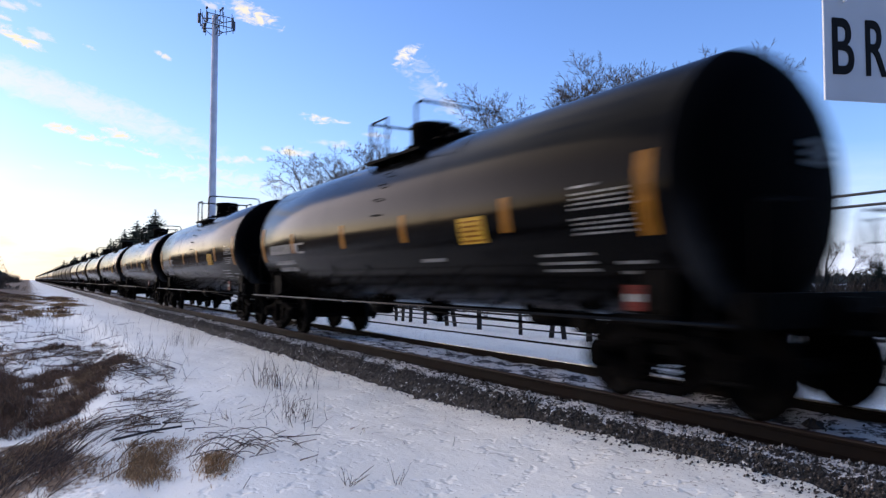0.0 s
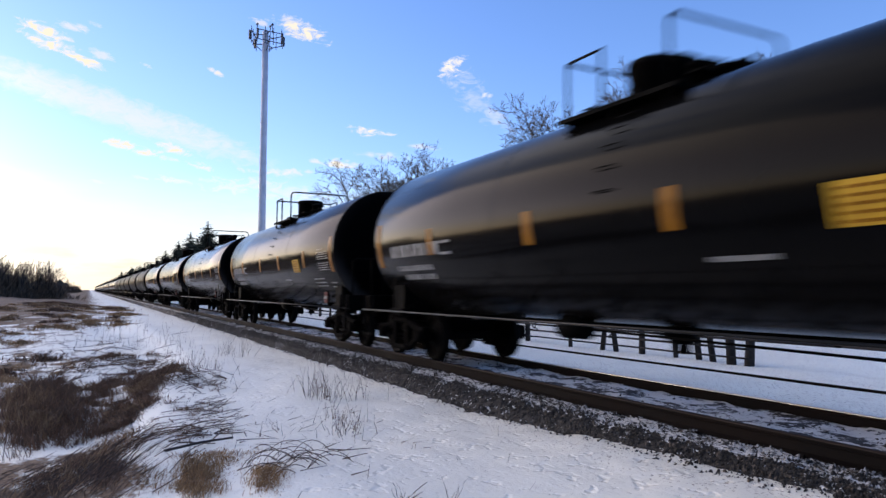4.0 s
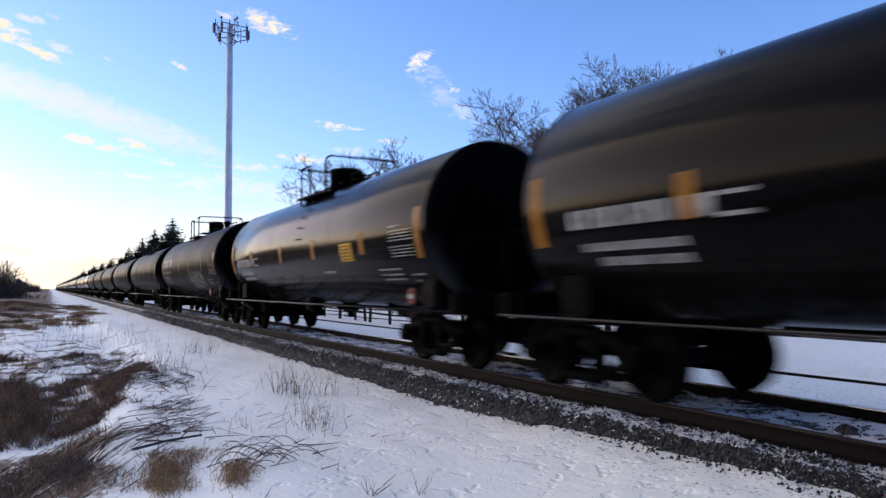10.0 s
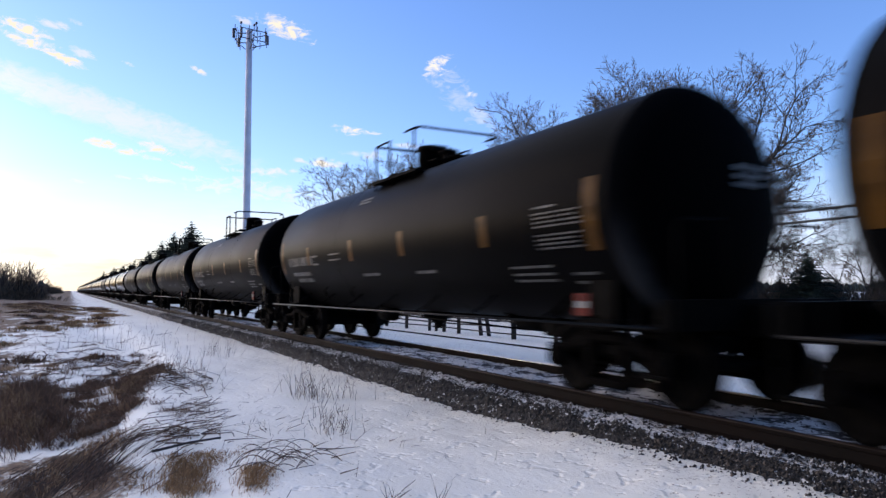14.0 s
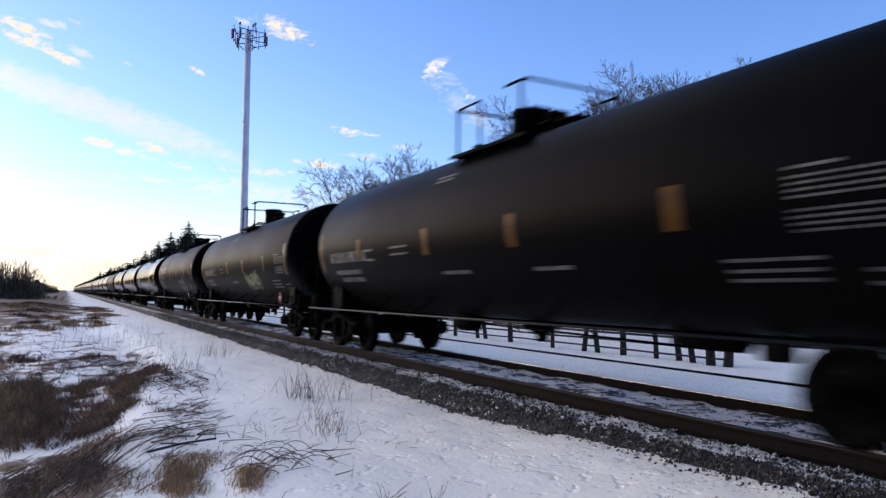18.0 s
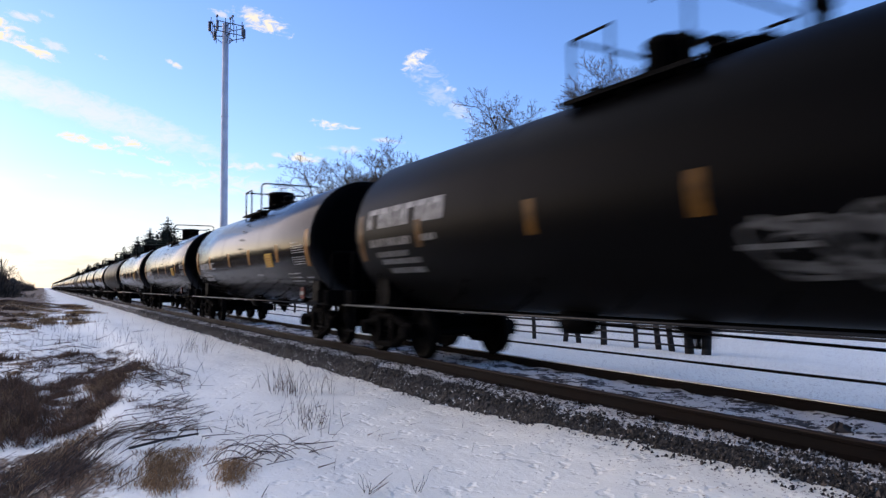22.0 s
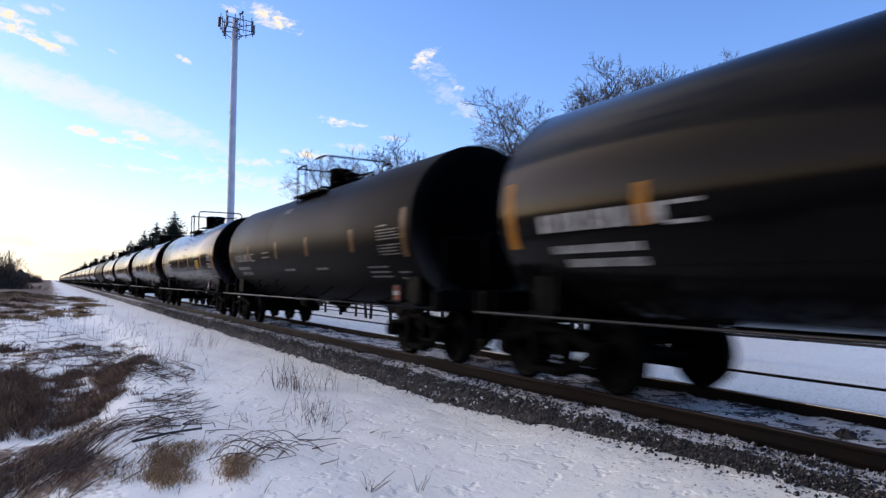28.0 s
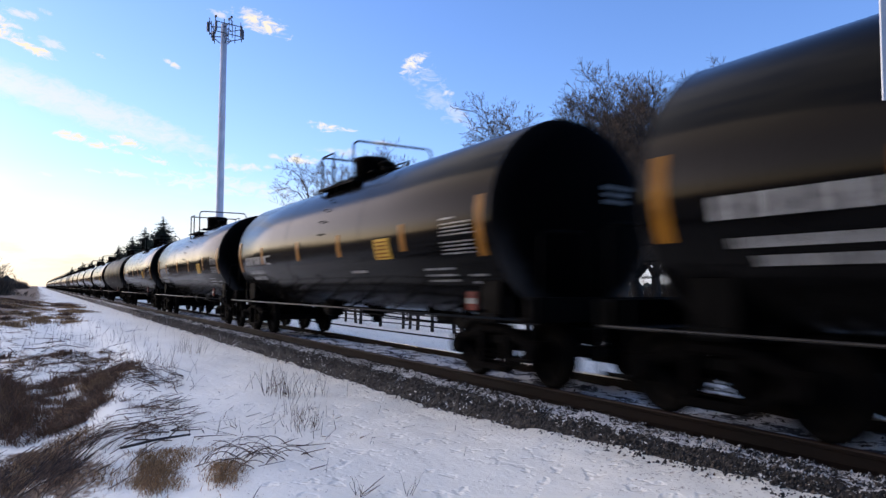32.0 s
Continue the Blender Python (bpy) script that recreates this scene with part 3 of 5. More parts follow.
bed = part("trackbed_snow", grid_mesh("trackbed_snow", np.linspace(XC - 0.69, XC + 0.69, 24), axis_lines(1.0, 30.0, 0.07, TY0, TY1, 1.10), bed_height, M_BED), None)
tagged(bed, "trodden snow and dark clods between the rails", "snow", kind="structure")


def rail_profile():
    half = [(0.0, -0.172), (0.07, -0.172), (0.07, -0.160), (0.012, -0.140), (0.009, -0.05), (0.034, -0.042), (0.036, -0.016)]
    return half + [(-x, z) for x, z in half[::-1][:-1]]


def rail(name, x, label, polish):
    m = Mesh()
    prof = rail_profile()
    ends = (TY0, TY1)
    n = len(prof)
    m.add([(a, y, z) for y in ends for a, z in prof], [tuple(range(n)), tuple(range(2 * n - 1, n - 1, -1))] + [(i, (i + 1) % n, (i + 1) % n + n, i + n) for i in range(n)])
    ob = part(name, m, M_RAIL, None, at=pose(x, 0, 0))
    tagged(ob, label, "rail", kind="structure")
    top = Mesh()
    prof = [(-0.036, -0.016), (-0.032, -0.007), (-0.018, -0.0015), (0.0, 0.0), (0.018, -0.0005), (0.031, -0.006), (0.036, -0.016)]
    top.add([(a, y, z) for y in ends for a, z in prof], [(i, i + 1, i + 8, i + 7) for i in range(6)], True)
    part("running_surface", top, polish, ob, "worn steel running surface")
    return ob


rail("rail_near", XC - GAUGE / 2, "rust-brown steel rail with worn top on snowy ballast", M_RAILTOP_DULL)
rail("rail_far", XC + GAUGE / 2, "rust-brown steel rail with bright polished top", M_RAILTOP)


old = Mesh()
prof = [(-0.035, -0.16), (0.035, -0.16), (0.035, -0.01), (0.025, 0.0), (-0.025, 0.0), (-0.035, -0.01)]
old.add([(a, y, z) for y in (-20.0, 300.0) for a, z in prof], [tuple(range(6)), tuple(range(11, 5, -1))] + [(i, (i + 1) % 6, (i + 1) % 6 + 6, i + 6) for i in range(6)])
old = part("rail_siding", old, M_RAIL, None, at=pose(SIDING, 0, -0.452))
tagged(old, "old dark rail half buried in snow beyond the track", "rail", kind="structure")


def ties():
    """Wooden ties, half sunk in snow and ballast."""
    rng = random.Random(4)
    body = Mesh().box((0, 0, -0.07), (2.44, 0.22, 0.15), 0.0).data("tie")
    body.materials.append(M_TIE)
    plate = Mesh().box((0, 0, 0.008), (0.30, 0.19, 0.016), 0.004)
    for sx, sy in ((-0.1, -0.05), (0.1, 0.05)):
        plate.box((sx, sy, 0.03), (0.03, 0.03, 0.03), 0.006)
    plate = plate.data("tie_plate")
    plate.materials.append(M_RAIL)
    for i in range(-6, 84):
        t = part("tie", body, None, None, at=pose(XC + rng.uniform(-0.04, 0.04), i * 0.56 + rng.uniform(-0.03, 0.03), -0.212 + rng.uniform(-0.006, 0.006), 0, 0, rng.uniform(-1.2, 1.2)))
        tagged(t, "weathered dark wooden tie under the rails", "railway tie", "ties under the rails")
        for s in (-1, 1):
            part("tie_plate", plate, None, t, at=pose(s * GAUGE / 2 - t.matrix_basis.translation.x + XC, 0, 0.020))


ties()


# ---- the tank cars ----
def decal(m, y0, y1, z0, z1, lift=0.006, side=-1, steps=5):
    """A thin sheet laid on the tank's side between two heights."""
    a0, a1 = (math.asin(max(-1, min(1, (z - ZC) / RT))) for z in (z0, z1))
    pts = []
    for r in (RT + lift, RT - 0.002):
        for i in range(steps + 1):
            a = a0 + (a1 - a0) * i / steps
            pts += [(side * r * math.cos(a), y0, ZC + r * math.sin(a)), (side * r * math.cos(a), y1, ZC + r * math.sin(a))]
    k = 2 * (steps + 1)
    faces = [(2 * i, 2 * i + 1, 2 * i + 3, 2 * i + 2) for i in range(steps)]
    faces += [(2 * i, 2 * i + 2, k + 2 * i + 2, k + 2 * i) for i in range(steps)]
    faces += [(2 * i + 1, k + 2 * i + 1, k + 2 * i + 3, 2 * i + 3) for i in range(steps)]
    faces += [(0, k, k + 1, 1), (2 * steps, 2 * steps + 1, k + 2 * steps + 1, k + 2 * steps)]
    return m.add(pts, faces, False)


def bars(m, y0, y1, z, h, rng, gap=0.35, lift=0.005):
    """A line of lettering that cannot be read: short bars from y0 down to y1."""
    y = y0
    while y > y1 + 0.02:
        w = h * rng.uniform(0.45, 0.95)
        decal(m, max(y - w, y1), y, z, z + h, lift, steps=1)
        y -= w + h * gap * rng.uniform(0.5, 1.3)
    return m


def stroke(m, pts, w, lift):
    """A sprayed line over the tank's side through (along, height) points, w wide."""
    V, F = [], []
    for i, (y, z) in enumerate(pts):
        a, b = pts[max(i - 1, 0)], pts[min(i + 1, len(pts) - 1)]
        dy, dz = b[0] - a[0], b[1] - a[1]
        n = math.hypot(dy, dz) or 1.0
        for k in (-0.5, 0.5):
            yy, zz = y - dz / n * w * k, max(ZC - RT * 0.99, min(ZC + RT * 0.99, z + dy / n * w * k))
            t = math.asin((zz - ZC) / RT)
            V.append((-(RT + lift) * math.cos(t), yy, ZC + (RT + lift) * math.sin(t)))
    F = [(2 * i, 2 * i + 1, 2 * i + 3, 2 * i + 2) for i in range(len(pts) - 1)]
    return m.add(V, F)


def tag_letters(m, rng, y0, y1, z0, z1, count, fill):
    """Overlapping bulging outlines in a row, each with a loop inside and some filled bands."""
    step_y = (y1 - y0) / count
    for k in range(count):
        cy, cz = y0 + step_y * (k + 0.5), (z0 + z1) / 2 + rng.uniform(-0.08, 0.08)
        ry, rz = step_y * rng.uniform(0.55, 0.75), (z1 - z0) / 2 * rng.uniform(0.75, 1.05)
        ph, lobes = rng.uniform(0, 6.28), rng.choice((2, 3, 3, 4))
        loop = [(cy + ry * (1 + 0.28 * math.sin(lobes * a + ph)) * math.cos(a) + 0.12 * rz * math.sin(a), cz + rz * (1 + 0.22 * math.cos(lobes * a - ph)) * math.sin(a)) for a in np.linspace(0, 2 * math.pi, 30)]
        stroke(m, loop, 0.045, 0.005 + 0.0005 * k)
        inner = [(cy + 0.4 * ry * math.cos(a + ph) * (1 + 0.5 * math.sin(2 * a)), cz + 0.45 * rz * math.sin(a + ph)) for a in np.linspace(0, rng.uniform(3.5, 6.0), 18)]
        stroke(m, inner, 0.035, 0.006 + 0.0005 * k)
        for _ in range(fill):
            z = cz + rng.uniform(-0.7, 0.7) * rz
            stroke(m, [(cy + f * ry * 0.8, z + f * rng.uniform(0.02, 0.08)) for f in (-1, -0.3, 0.4, 1)], rng.uniform(0.04, 0.09), 0.004 + 0.0002 * k)
    return m


def tank_shell():
    half = BARREL / 2
    prof = [(0.02, -half - HEAD)]
    for i in range(1, 12):
        a = math.pi / 2 * i / 12
        prof.append((RT * math.sin(a), -half - HEAD * math.cos(a)))
    prof += [(RT, -half), (RT, -half * 0.5), (RT, 0), (RT, half * 0.5), (RT, half)]
    prof += [(r, -y) for r, y in prof[:12][::-1]]
    return Mesh().lathe(prof, 72, "y", (0, MID, ZC)).data("tank")


def band(y, w=0.07, lift=0.012):
    return Mesh().lathe([(RT - 0.01, y - w / 2), (RT + lift, y - w / 2 + 0.012), (RT + lift, y + w / 2 - 0.012), (RT - 0.01, y + w / 2)], 72, "y", (0, 0, ZC))


def side_frame():
    """Cast side frame of a freight truck, one side, with window openings and spring nest."""
    m = Mesh()
    for s in (-1, 1):
        m.box((0, s * 0.83, 0.46), (0.20, 0.30, 0.26), 0.04)
        m.lathe([(0.06, -0.15), (0.105, -0.15), (0.115, -0.10), (0.115, 0.02)], 14, "x", (0, s * 0.83, 0.44))
        m.box((0, s * 0.45, 0.62), (0.14, 0.62, 0.13), 0.03, Matrix.Rotation(s * radians(-16), 3, "X"))
        m.box((0, s * 0.50, 0.31), (0.14, 0.52, 0.11), 0.03, Matrix.Rotation(s * radians(28), 3, "X"))
        m.box((0, s * 0.27, 0.45), (0.17, 0.10, 0.42), 0.02)
    m.box((0, 0, 0.70), (0.17, 0.62, 0.12), 0.03)
    m.box((0, 0, 0.20), (0.20, 0.60, 0.09), 0.02)
    for y in (-0.15, 0.0, 0.15):
        coil = [(0.035 * math.cos(a), y + 0.055 * math.sin(a) , 0.25 + a * 0.0105) for a in np.arange(0, 6 * math.pi, 0.6)]
        m.tube(coil, 0.014, 5)
    return m.data("side_frame")


def wheelset():
    """Two flanged wheels on an axle, about the axle's middle."""
    m = Mesh()
    m.lathe([(0.085, -0.95), (0.085, -0.80), (0.07, -0.62), (0.07, 0.62), (0.085, 0.80), (0.085, 0.95)], 14, "x")
    for s in (-1, 1):
        prof = [(0.10, 0.80), (0.12, 0.79), (0.20, 0.745), (0.33, 0.735), (0.355, 0.80), (0.41, 0.80), (0.418, 0.72), (0.42, 0.70), (0.445, 0.685), (0.445, 0.665), (0.36, 0.665), (0.33, 0.70), (0.20, 0.71), (0.10, 0.70)]
        m.lathe([(r, s * x) for r, x in prof], 32, "x")
    # casting marks and balance holes on the plates
    for s in (-1, 1):
        for k in range(5):
            a = k * 2 * math.pi / 5
            m.box((s * 0.742, 0.26 * math.cos(a), 0.26 * math.sin(a)), (0.02, 0.06, 0.03), 0.0)
    return m.data("wheelset")


SHELL, SIDE, WHEELS = tank_shell(), side_frame(), wheelset()
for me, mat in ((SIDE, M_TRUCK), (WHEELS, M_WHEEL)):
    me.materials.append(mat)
WHEELSETS = []


TRUCK = 5.85      # truck centres from the middle of the car


def truck(parent, y):
    m = Mesh()
    m.box((0, 0, 0.56), (1.95, 0.34, 0.20), 0.05)
    m.box((0, 0, 0.68), (0.5, 0.5, 0.08), 0.02)
    for s in (-1, 1):
        m.box((0, s * 0.40, 0.40), (1.5, 0.09, 0.11), 0.02)
        for x in (-0.72, 0.72):
            m.box((x, s * 0.36, 0.42), (0.09, 0.07, 0.30), 0.02)
    t = part("truck", m, M_FRAME, parent, "near-black cast-steel two-axle truck", pose(0, y, 0))
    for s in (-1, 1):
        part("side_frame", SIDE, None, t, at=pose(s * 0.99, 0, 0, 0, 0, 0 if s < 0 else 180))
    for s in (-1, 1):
        w = part("wheelset", WHEELS, None, t, "near-black steel wheels on an axle")
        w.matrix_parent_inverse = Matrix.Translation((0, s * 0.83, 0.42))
    return t


def sill(end):
    """Stub sill, end platform, coupler pocket and tank cradle of one end."""
    s = end
    return Mesh().box((0, s * 5.75, 0.92), (0.42, 2.9, 0.34), 0.03)


def cradle(end):
    m, n = Mesh(), 18
    y0, y1 = end * TRUCK - 0.22, end * TRUCK + 0.22
    outer = []
    for i in range(n + 1):
        a = radians(-142 + 104 * i / n)
        outer.append((RT * 1.004 * math.cos(a), ZC + RT * 1.004 * math.sin(a)))
    base = [(1.10, 0.90), (-1.10, 0.90)]
    ring = outer + base
    k = len(ring)
    m.add([(x, y, z) for y in (y0, y1) for x, z in ring], [tuple(range(k)), tuple(range(2 * k - 1, k - 1, -1))] + [(i, (i + 1) % k, (i + 1) % k + k, i + k) for i in range(k)])
    return m


def coupler(end):
    m = Mesh()
    m.box((0, end * 7.2, 0.88), (0.16, 0.45, 0.16), 0.03)
    m.box((0.03, end * 7.46, 0.88), (0.28, 0.22, 0.26), 0.06)
    m.box((-0.09, end * 7.55, 0.88), (0.09, 0.12, 0.24), 0.03)
    return m


def end_rail(end, side):
    y = end * 7.02
    return Mesh().tube([(side * 1.18, y, 1.10), (side * 1.18, y, 1.85), (side * 1.1, y, 1.92), (side * 0.55, y, 1.92), (side * 0.48, y, 1.85), (side * 0.48, y, 1.10)], 0.018, 6)


def step_ladder(end, side):
    """Stirrup step at a corner."""
    y, x = end * 6.8, side * 1.32
    return Mesh().tube([(x, y - 0.2, 1.14), (x, y - 0.2, 0.42), (x, y - 0.16, 0.38), (x, y + 0.16, 0.38), (x, y + 0.2, 0.42), (x, y + 0.2, 1.14)], 0.022, 6)


def tank_car(kind, paint, label):
    rng = random.Random(kind)
    grimy = kind in ("dull", "green", "named", "name")
    sheet, white = (M_YELLOW_DIRTY, M_WHITE_DIRTY) if grimy else (M_YELLOW, M_WHITE)
    car = new("tank_car")
    tagged(car, label, "tank car", "tank cars of the train")
    shell = SHELL.copy()
    shell.materials.append(paint)
    shell.materials.append(M_HEAD)
    # end faces take the shaded copy of the black paint
    for face in shell.polygons:
        face.material_index = 1 if abs(face.center.y - MID) > BARREL / 2 + 0.02 else 0
    tank = part("tank", shell, None, car, "long cylindrical tank with rounded ends")
    for y in (-6.225, -2.1, 2.1, 6.375):
        part("seam_band", band(y, 0.04, 0.003), paint, tank)
    # trucks, sills, couplers
    for e in (-1, 1):
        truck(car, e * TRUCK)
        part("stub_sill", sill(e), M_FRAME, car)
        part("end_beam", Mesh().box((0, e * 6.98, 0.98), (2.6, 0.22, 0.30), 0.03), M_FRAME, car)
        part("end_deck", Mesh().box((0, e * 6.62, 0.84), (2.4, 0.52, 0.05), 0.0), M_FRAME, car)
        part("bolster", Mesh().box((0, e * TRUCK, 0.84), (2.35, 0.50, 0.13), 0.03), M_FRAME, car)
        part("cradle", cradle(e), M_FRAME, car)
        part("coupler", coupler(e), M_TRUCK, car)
        for s in (-1, 1):
            part("end_handrail", end_rail(e, s), M_FRAME, car)
        for s in (-1, 1):
            part("sill_step", step_ladder(e, s), M_FRAME, car)
            if e > 0:
                part("corner_post", Mesh().box((s * 1.36, 5.42, 1.15), (0.025, 0.045, 0.58), 0.008), M_FRAME, car)
    # running handrail along each side
    for s in (-1, 1):
        m = Mesh().tube([(s * 1.40, -6.9, 0.86), (s * 1.40, 6.9, 0.86)], 0.016, 8)
        hr = part("side_handrail", m, M_STEEL_GREY, car, "thin steel handrail along the underside")
        for y in (-5.1, -3.4, -1.7, 0, 1.7, 3.4, 5.1):
            part("bracket", Mesh().tube([(s * 1.40, y, 0.86), (s * 1.12, y, 0.99), (s * 0.9, y, 1.16)], 0.014, 5), M_FRAME, hr)
        for y in (1.2, 2.8):
            part("pipe_hook", Mesh().tube([(s * 1.30, y, 1.10), (s * 1.36, y, 1.22), (s * 1.32, y - 0.1, 1.30)], 0.018, 5), M_FRAME, car)
    # under the tank
    m = Mesh()
    m.lathe([(0.16, 0.62), (0.20, 0.66), (0.20, 0.84), (0.12, 0.9)], 16, "z")
    m.lathe([(0.10, 0.50), (0.10, 0.62)], 14, "z")
    m.box((0, 0.0, 0.75), (0.7, 0.12, 0.1), 0.02)
    part("bottom_outlet_valve", m, M_FRAME, car)
    m = Mesh().lathe([(0.05, -0.32), (0.15, -0.30), (0.16, 0.22), (0.10, 0.30)], 16, "y", (-0.35, 1.6, 0.74))
    part("brake_cylinder", m, M_FRAME, car)
    m = Mesh().lathe([(0.05, -0.50), (0.15, -0.45), (0.15, 0.45), (0.05, 0.5)], 18, "y", (0.10, -3.0, 0.74))
    part("air_reservoir", m, M_FRAME, car)
    m = Mesh()
    m.tube([(0.12, -4.2, 0.78), (0.12, 4.2, 0.78)], 0.02, 6)
    m.tube([(-0.5, -3.6, 0.66), (-0.3, 1.3, 0.72)], 0.015, 6)
    part("brake_pipe", m, M_FRAME, car)
    for y in (-3.0, 1.6):
        part("hanger", Mesh().box((0, y, 0.86), (0.9, 0.06, 0.12), 0.0), M_FRAME, car)
    m = Mesh().box((-0.45, -4.2, 0.72), (0.2, 0.28, 0.24), 0.03).tube([(-0.45, -4.2, 0.8), (-0.2, -4.2, 1.0)], 0.04, 6)
    part("valve_box", m, M_FRAME, car)
    # top fittings
    w = 0.28 if grimy else 0.385
    dome = Mesh().lathe([(w, 3.45), (w, 3.97), (w + 0.02, 3.98), (w + 0.02, 4.04), (w - 0.02, 4.08), (0.10, 4.10)], 28, "z", (0, 0.3, 0))
    d = part("dome_housing", dome, M_FRAME, car, "round steel housing over the valves")
    part("hinge", Mesh().box((0.0, 0.26 - w, 4.00), (0.3, 0.10, 0.10), 0.02), M_FRAME, d)
    for z in () if grimy else (2.30, 2.56, 2.80, 3.00, 3.16):
        a = math.asin((z - ZC) / RT)
        for s in (-1, 1):
            x0, x1, dz = s * (RT - 0.01) * math.cos(a), s * (RT + 0.04) * math.cos(a), 0.04 * math.sin(a)
            part("ladder_rung", Mesh().tube([(x0, -0.34, z), (x1, -0.34, z + dz), (x1, -0.08, z + dz), (x0, -0.08, z)], 0.009, 5), M_FRAME, car)
    part("valve_bonnet", Mesh().lathe([(0.15, 3.50), (0.15, 3.84), (0.18, 3.85), (0.18, 3.90), (0.05, 3.95)], 16, "z", (0.05, -0.32, 0)), M_FRAME, car)
    man = Mesh().lathe([(0.26, 3.50), (0.26, 3.63), (0.30, 3.64), (0.30, 3.68), (0.05, 3.72)], 20, "z", (0.0, -0.85, 0))
    mw = part("manway", man, M_FRAME, car)
    for k in range(6):
        a = k * math.pi / 3
        part("eye_bolt", Mesh().box((0.29 * math.cos(a), -0.85 + 0.29 * math.sin(a), 3.67), (0.05, 0.05, 0.10), 0.01), M_FRAME, mw)
    if kind in ("name", "named", "plain"):
        part("relief_valve", Mesh().lathe([(0.09, 3.5), (0.09, 3.82), (0.13, 3.84), (0.13, 3.95), (0.05, 3.98)], 14, "z", (0.1, -1.45, 0)), M_FRAME, car)
    plat = Mesh().box((0, 0.14, 3.575), (1.20, 0.10, 0.05), 0.0)
    p = part("walkway_platform", plat, M_FRAME, car, "steel platform round the valve housing")
    for s in (-1, 1):
        part("grating", Mesh().box((s * 0.82, 0.14, 3.372), (0.26, 2.0, 0.025), 0.0), M_FRAME, p)
        part("toe_board", Mesh().box((s * 0.955, 0.14, 3.375), (0.015, 2.05, 0.05), 0.0), M_FRAME, p)
    for y, w in ((1.02, 1.1), (-0.76, 1.1)):
        part("grating", Mesh().box((0, y, 3.60), (w, 0.24, 0.025), 0.0), M_FRAME, p)
    for s in (-1, 1):
        for y in (-0.7, 0.14, 1.0):
            part("strut", Mesh().tube([(s * 0.92, y, 3.37), (s * 0.90, y, 3.18)], 0.022, 6), M_FRAME, p)
    r = 0.022
    front = Mesh().tube([(-0.9, -0.72, 3.37), (-0.9, -0.72, 4.10), (-0.86, -0.72, 4.17), (-0.78, -0.72, 4.20), (0.78, -0.72, 4.20), (0.86, -0.72, 4.17), (0.9, -0.72, 4.10), (0.9, -0.72, 3.37)], r, 8)
    if grimy:
        for x in (-0.88, 0.88):
            front.tube([(x, -0.72, 4.17), (x, -0.30, 4.17)], r, 8)
    part("front_guard_rail", front, M_FRAME, car)
    rear = Mesh().tube([(-0.9, 0.35, 3.37), (-0.9, 0.35, 4.12), (-0.9, 1.0, 4.12), (0.9, 1.0, 4.12), (0.9, 0.35, 4.12), (0.9, 0.35, 3.37)], r, 8)
    for x in (-0.9, 0.9):
        rear.tube([(x, 1.0, 3.37), (x, 1.0, 4.12)], r, 8)
    part("rear_guard_rail", rear, M_FRAME, car)
    bw = Mesh().tube([(0.55 + 0.22 * math.cos(a), -7.06, 1.6 + 0.22 * math.sin(a)) for a in np.linspace(0, 2 * math.pi, 18)], 0.015, 6)
    for a in (0, 2.09, 4.19):
        bw.tube([(0.55, -7.06, 1.6), (0.55 + 0.22 * math.cos(a), -7.06, 1.6 + 0.22 * math.sin(a))], 0.01, 5)
    part("hand_brake_wheel", bw, M_FRAME, car)

    # sheets and lettering on the sides
    for s in (-1, 1):
        for y in (4.03, 1.25, -1.13, -3.78):
            part("reflector_sheet", decal(Mesh(), y - 0.085, y + 0.085, 1.81, 2.23, side=s), sheet, car, "small yellow reflective sheet")
        for y in (6.18, -5.98):
            part("end_reflector_sheet", decal(Mesh(), y - 0.085, y + 0.085, 1.66, 2.46, side=s), sheet, car, "tall yellow reflective sheet")
    mark = Mesh()
    if kind in ("name", "named"):
        for i in range(6):
            y = 5.85 - i * 0.44
            shape = decal(Mesh(), y - 0.36, y, 2.44, 2.53, 0.005, steps=2)
            decal(shape, y - 0.13, y, 2.19, 2.44, 0.005, steps=2)
            if i % 3 != 0:
                decal(shape, y - 0.36, y - 0.23, 2.19, 2.44, 0.005, steps=2)
            part("owner_mark", shape, M_WHITE, car, "bold white shape")
        bars(mark, 5.8, 4.35, 1.88, 0.13, rng)
        bars(mark, 5.6, 4.5, 1.70, 0.09, rng)
        bars(mark, 4.1, 3.5, 1.90, 0.10, rng)
    else:
        bars(mark, 5.62, 3.75, 1.82, 0.20, rng, 0.42)
        decal(mark, 3.35, 3.72, 1.98, 2.02, 0.005)
        decal(mark, 3.35, 3.72, 1.80, 1.84, 0.005)
    tagged(part("reporting_mark", mark, white, car, "row of worn white lettering"), kind="stuff")
    for y0, z in ((5.5, 1.58), (5.3, 1.43)):
        part("weight_lettering", bars(Mesh(), y0, 4.1, z, 0.085, rng, 0.25), white, car, "line of small white lettering")
    grid = Mesh()
    decal(grid, -5.35, -4.98, 2.20, 2.225, 0.004)
    for i in range(9):
        if i != 4:
            y = -4.96 - rng.uniform(0, 0.05)
            while y > -5.76:
                w = rng.uniform(0.05, 0.09)
                decal(grid, y - w, y, 1.71 + i * 0.052, 1.732 + i * 0.052, 0.005, steps=1)
                y -= w + rng.uniform(0.025, 0.05)
    tagged(part("test_data_panel", grid, white, car, "dense block of small white lettering"), kind="stuff")
    small = Mesh()
    bars(small, -1.47, -2.17, 1.50, 0.045, rng, 0.1)
    for z in (1.50, 1.41, 1.33):
        bars(small, -4.25, -5.10, z, 0.028, rng, 0.15)
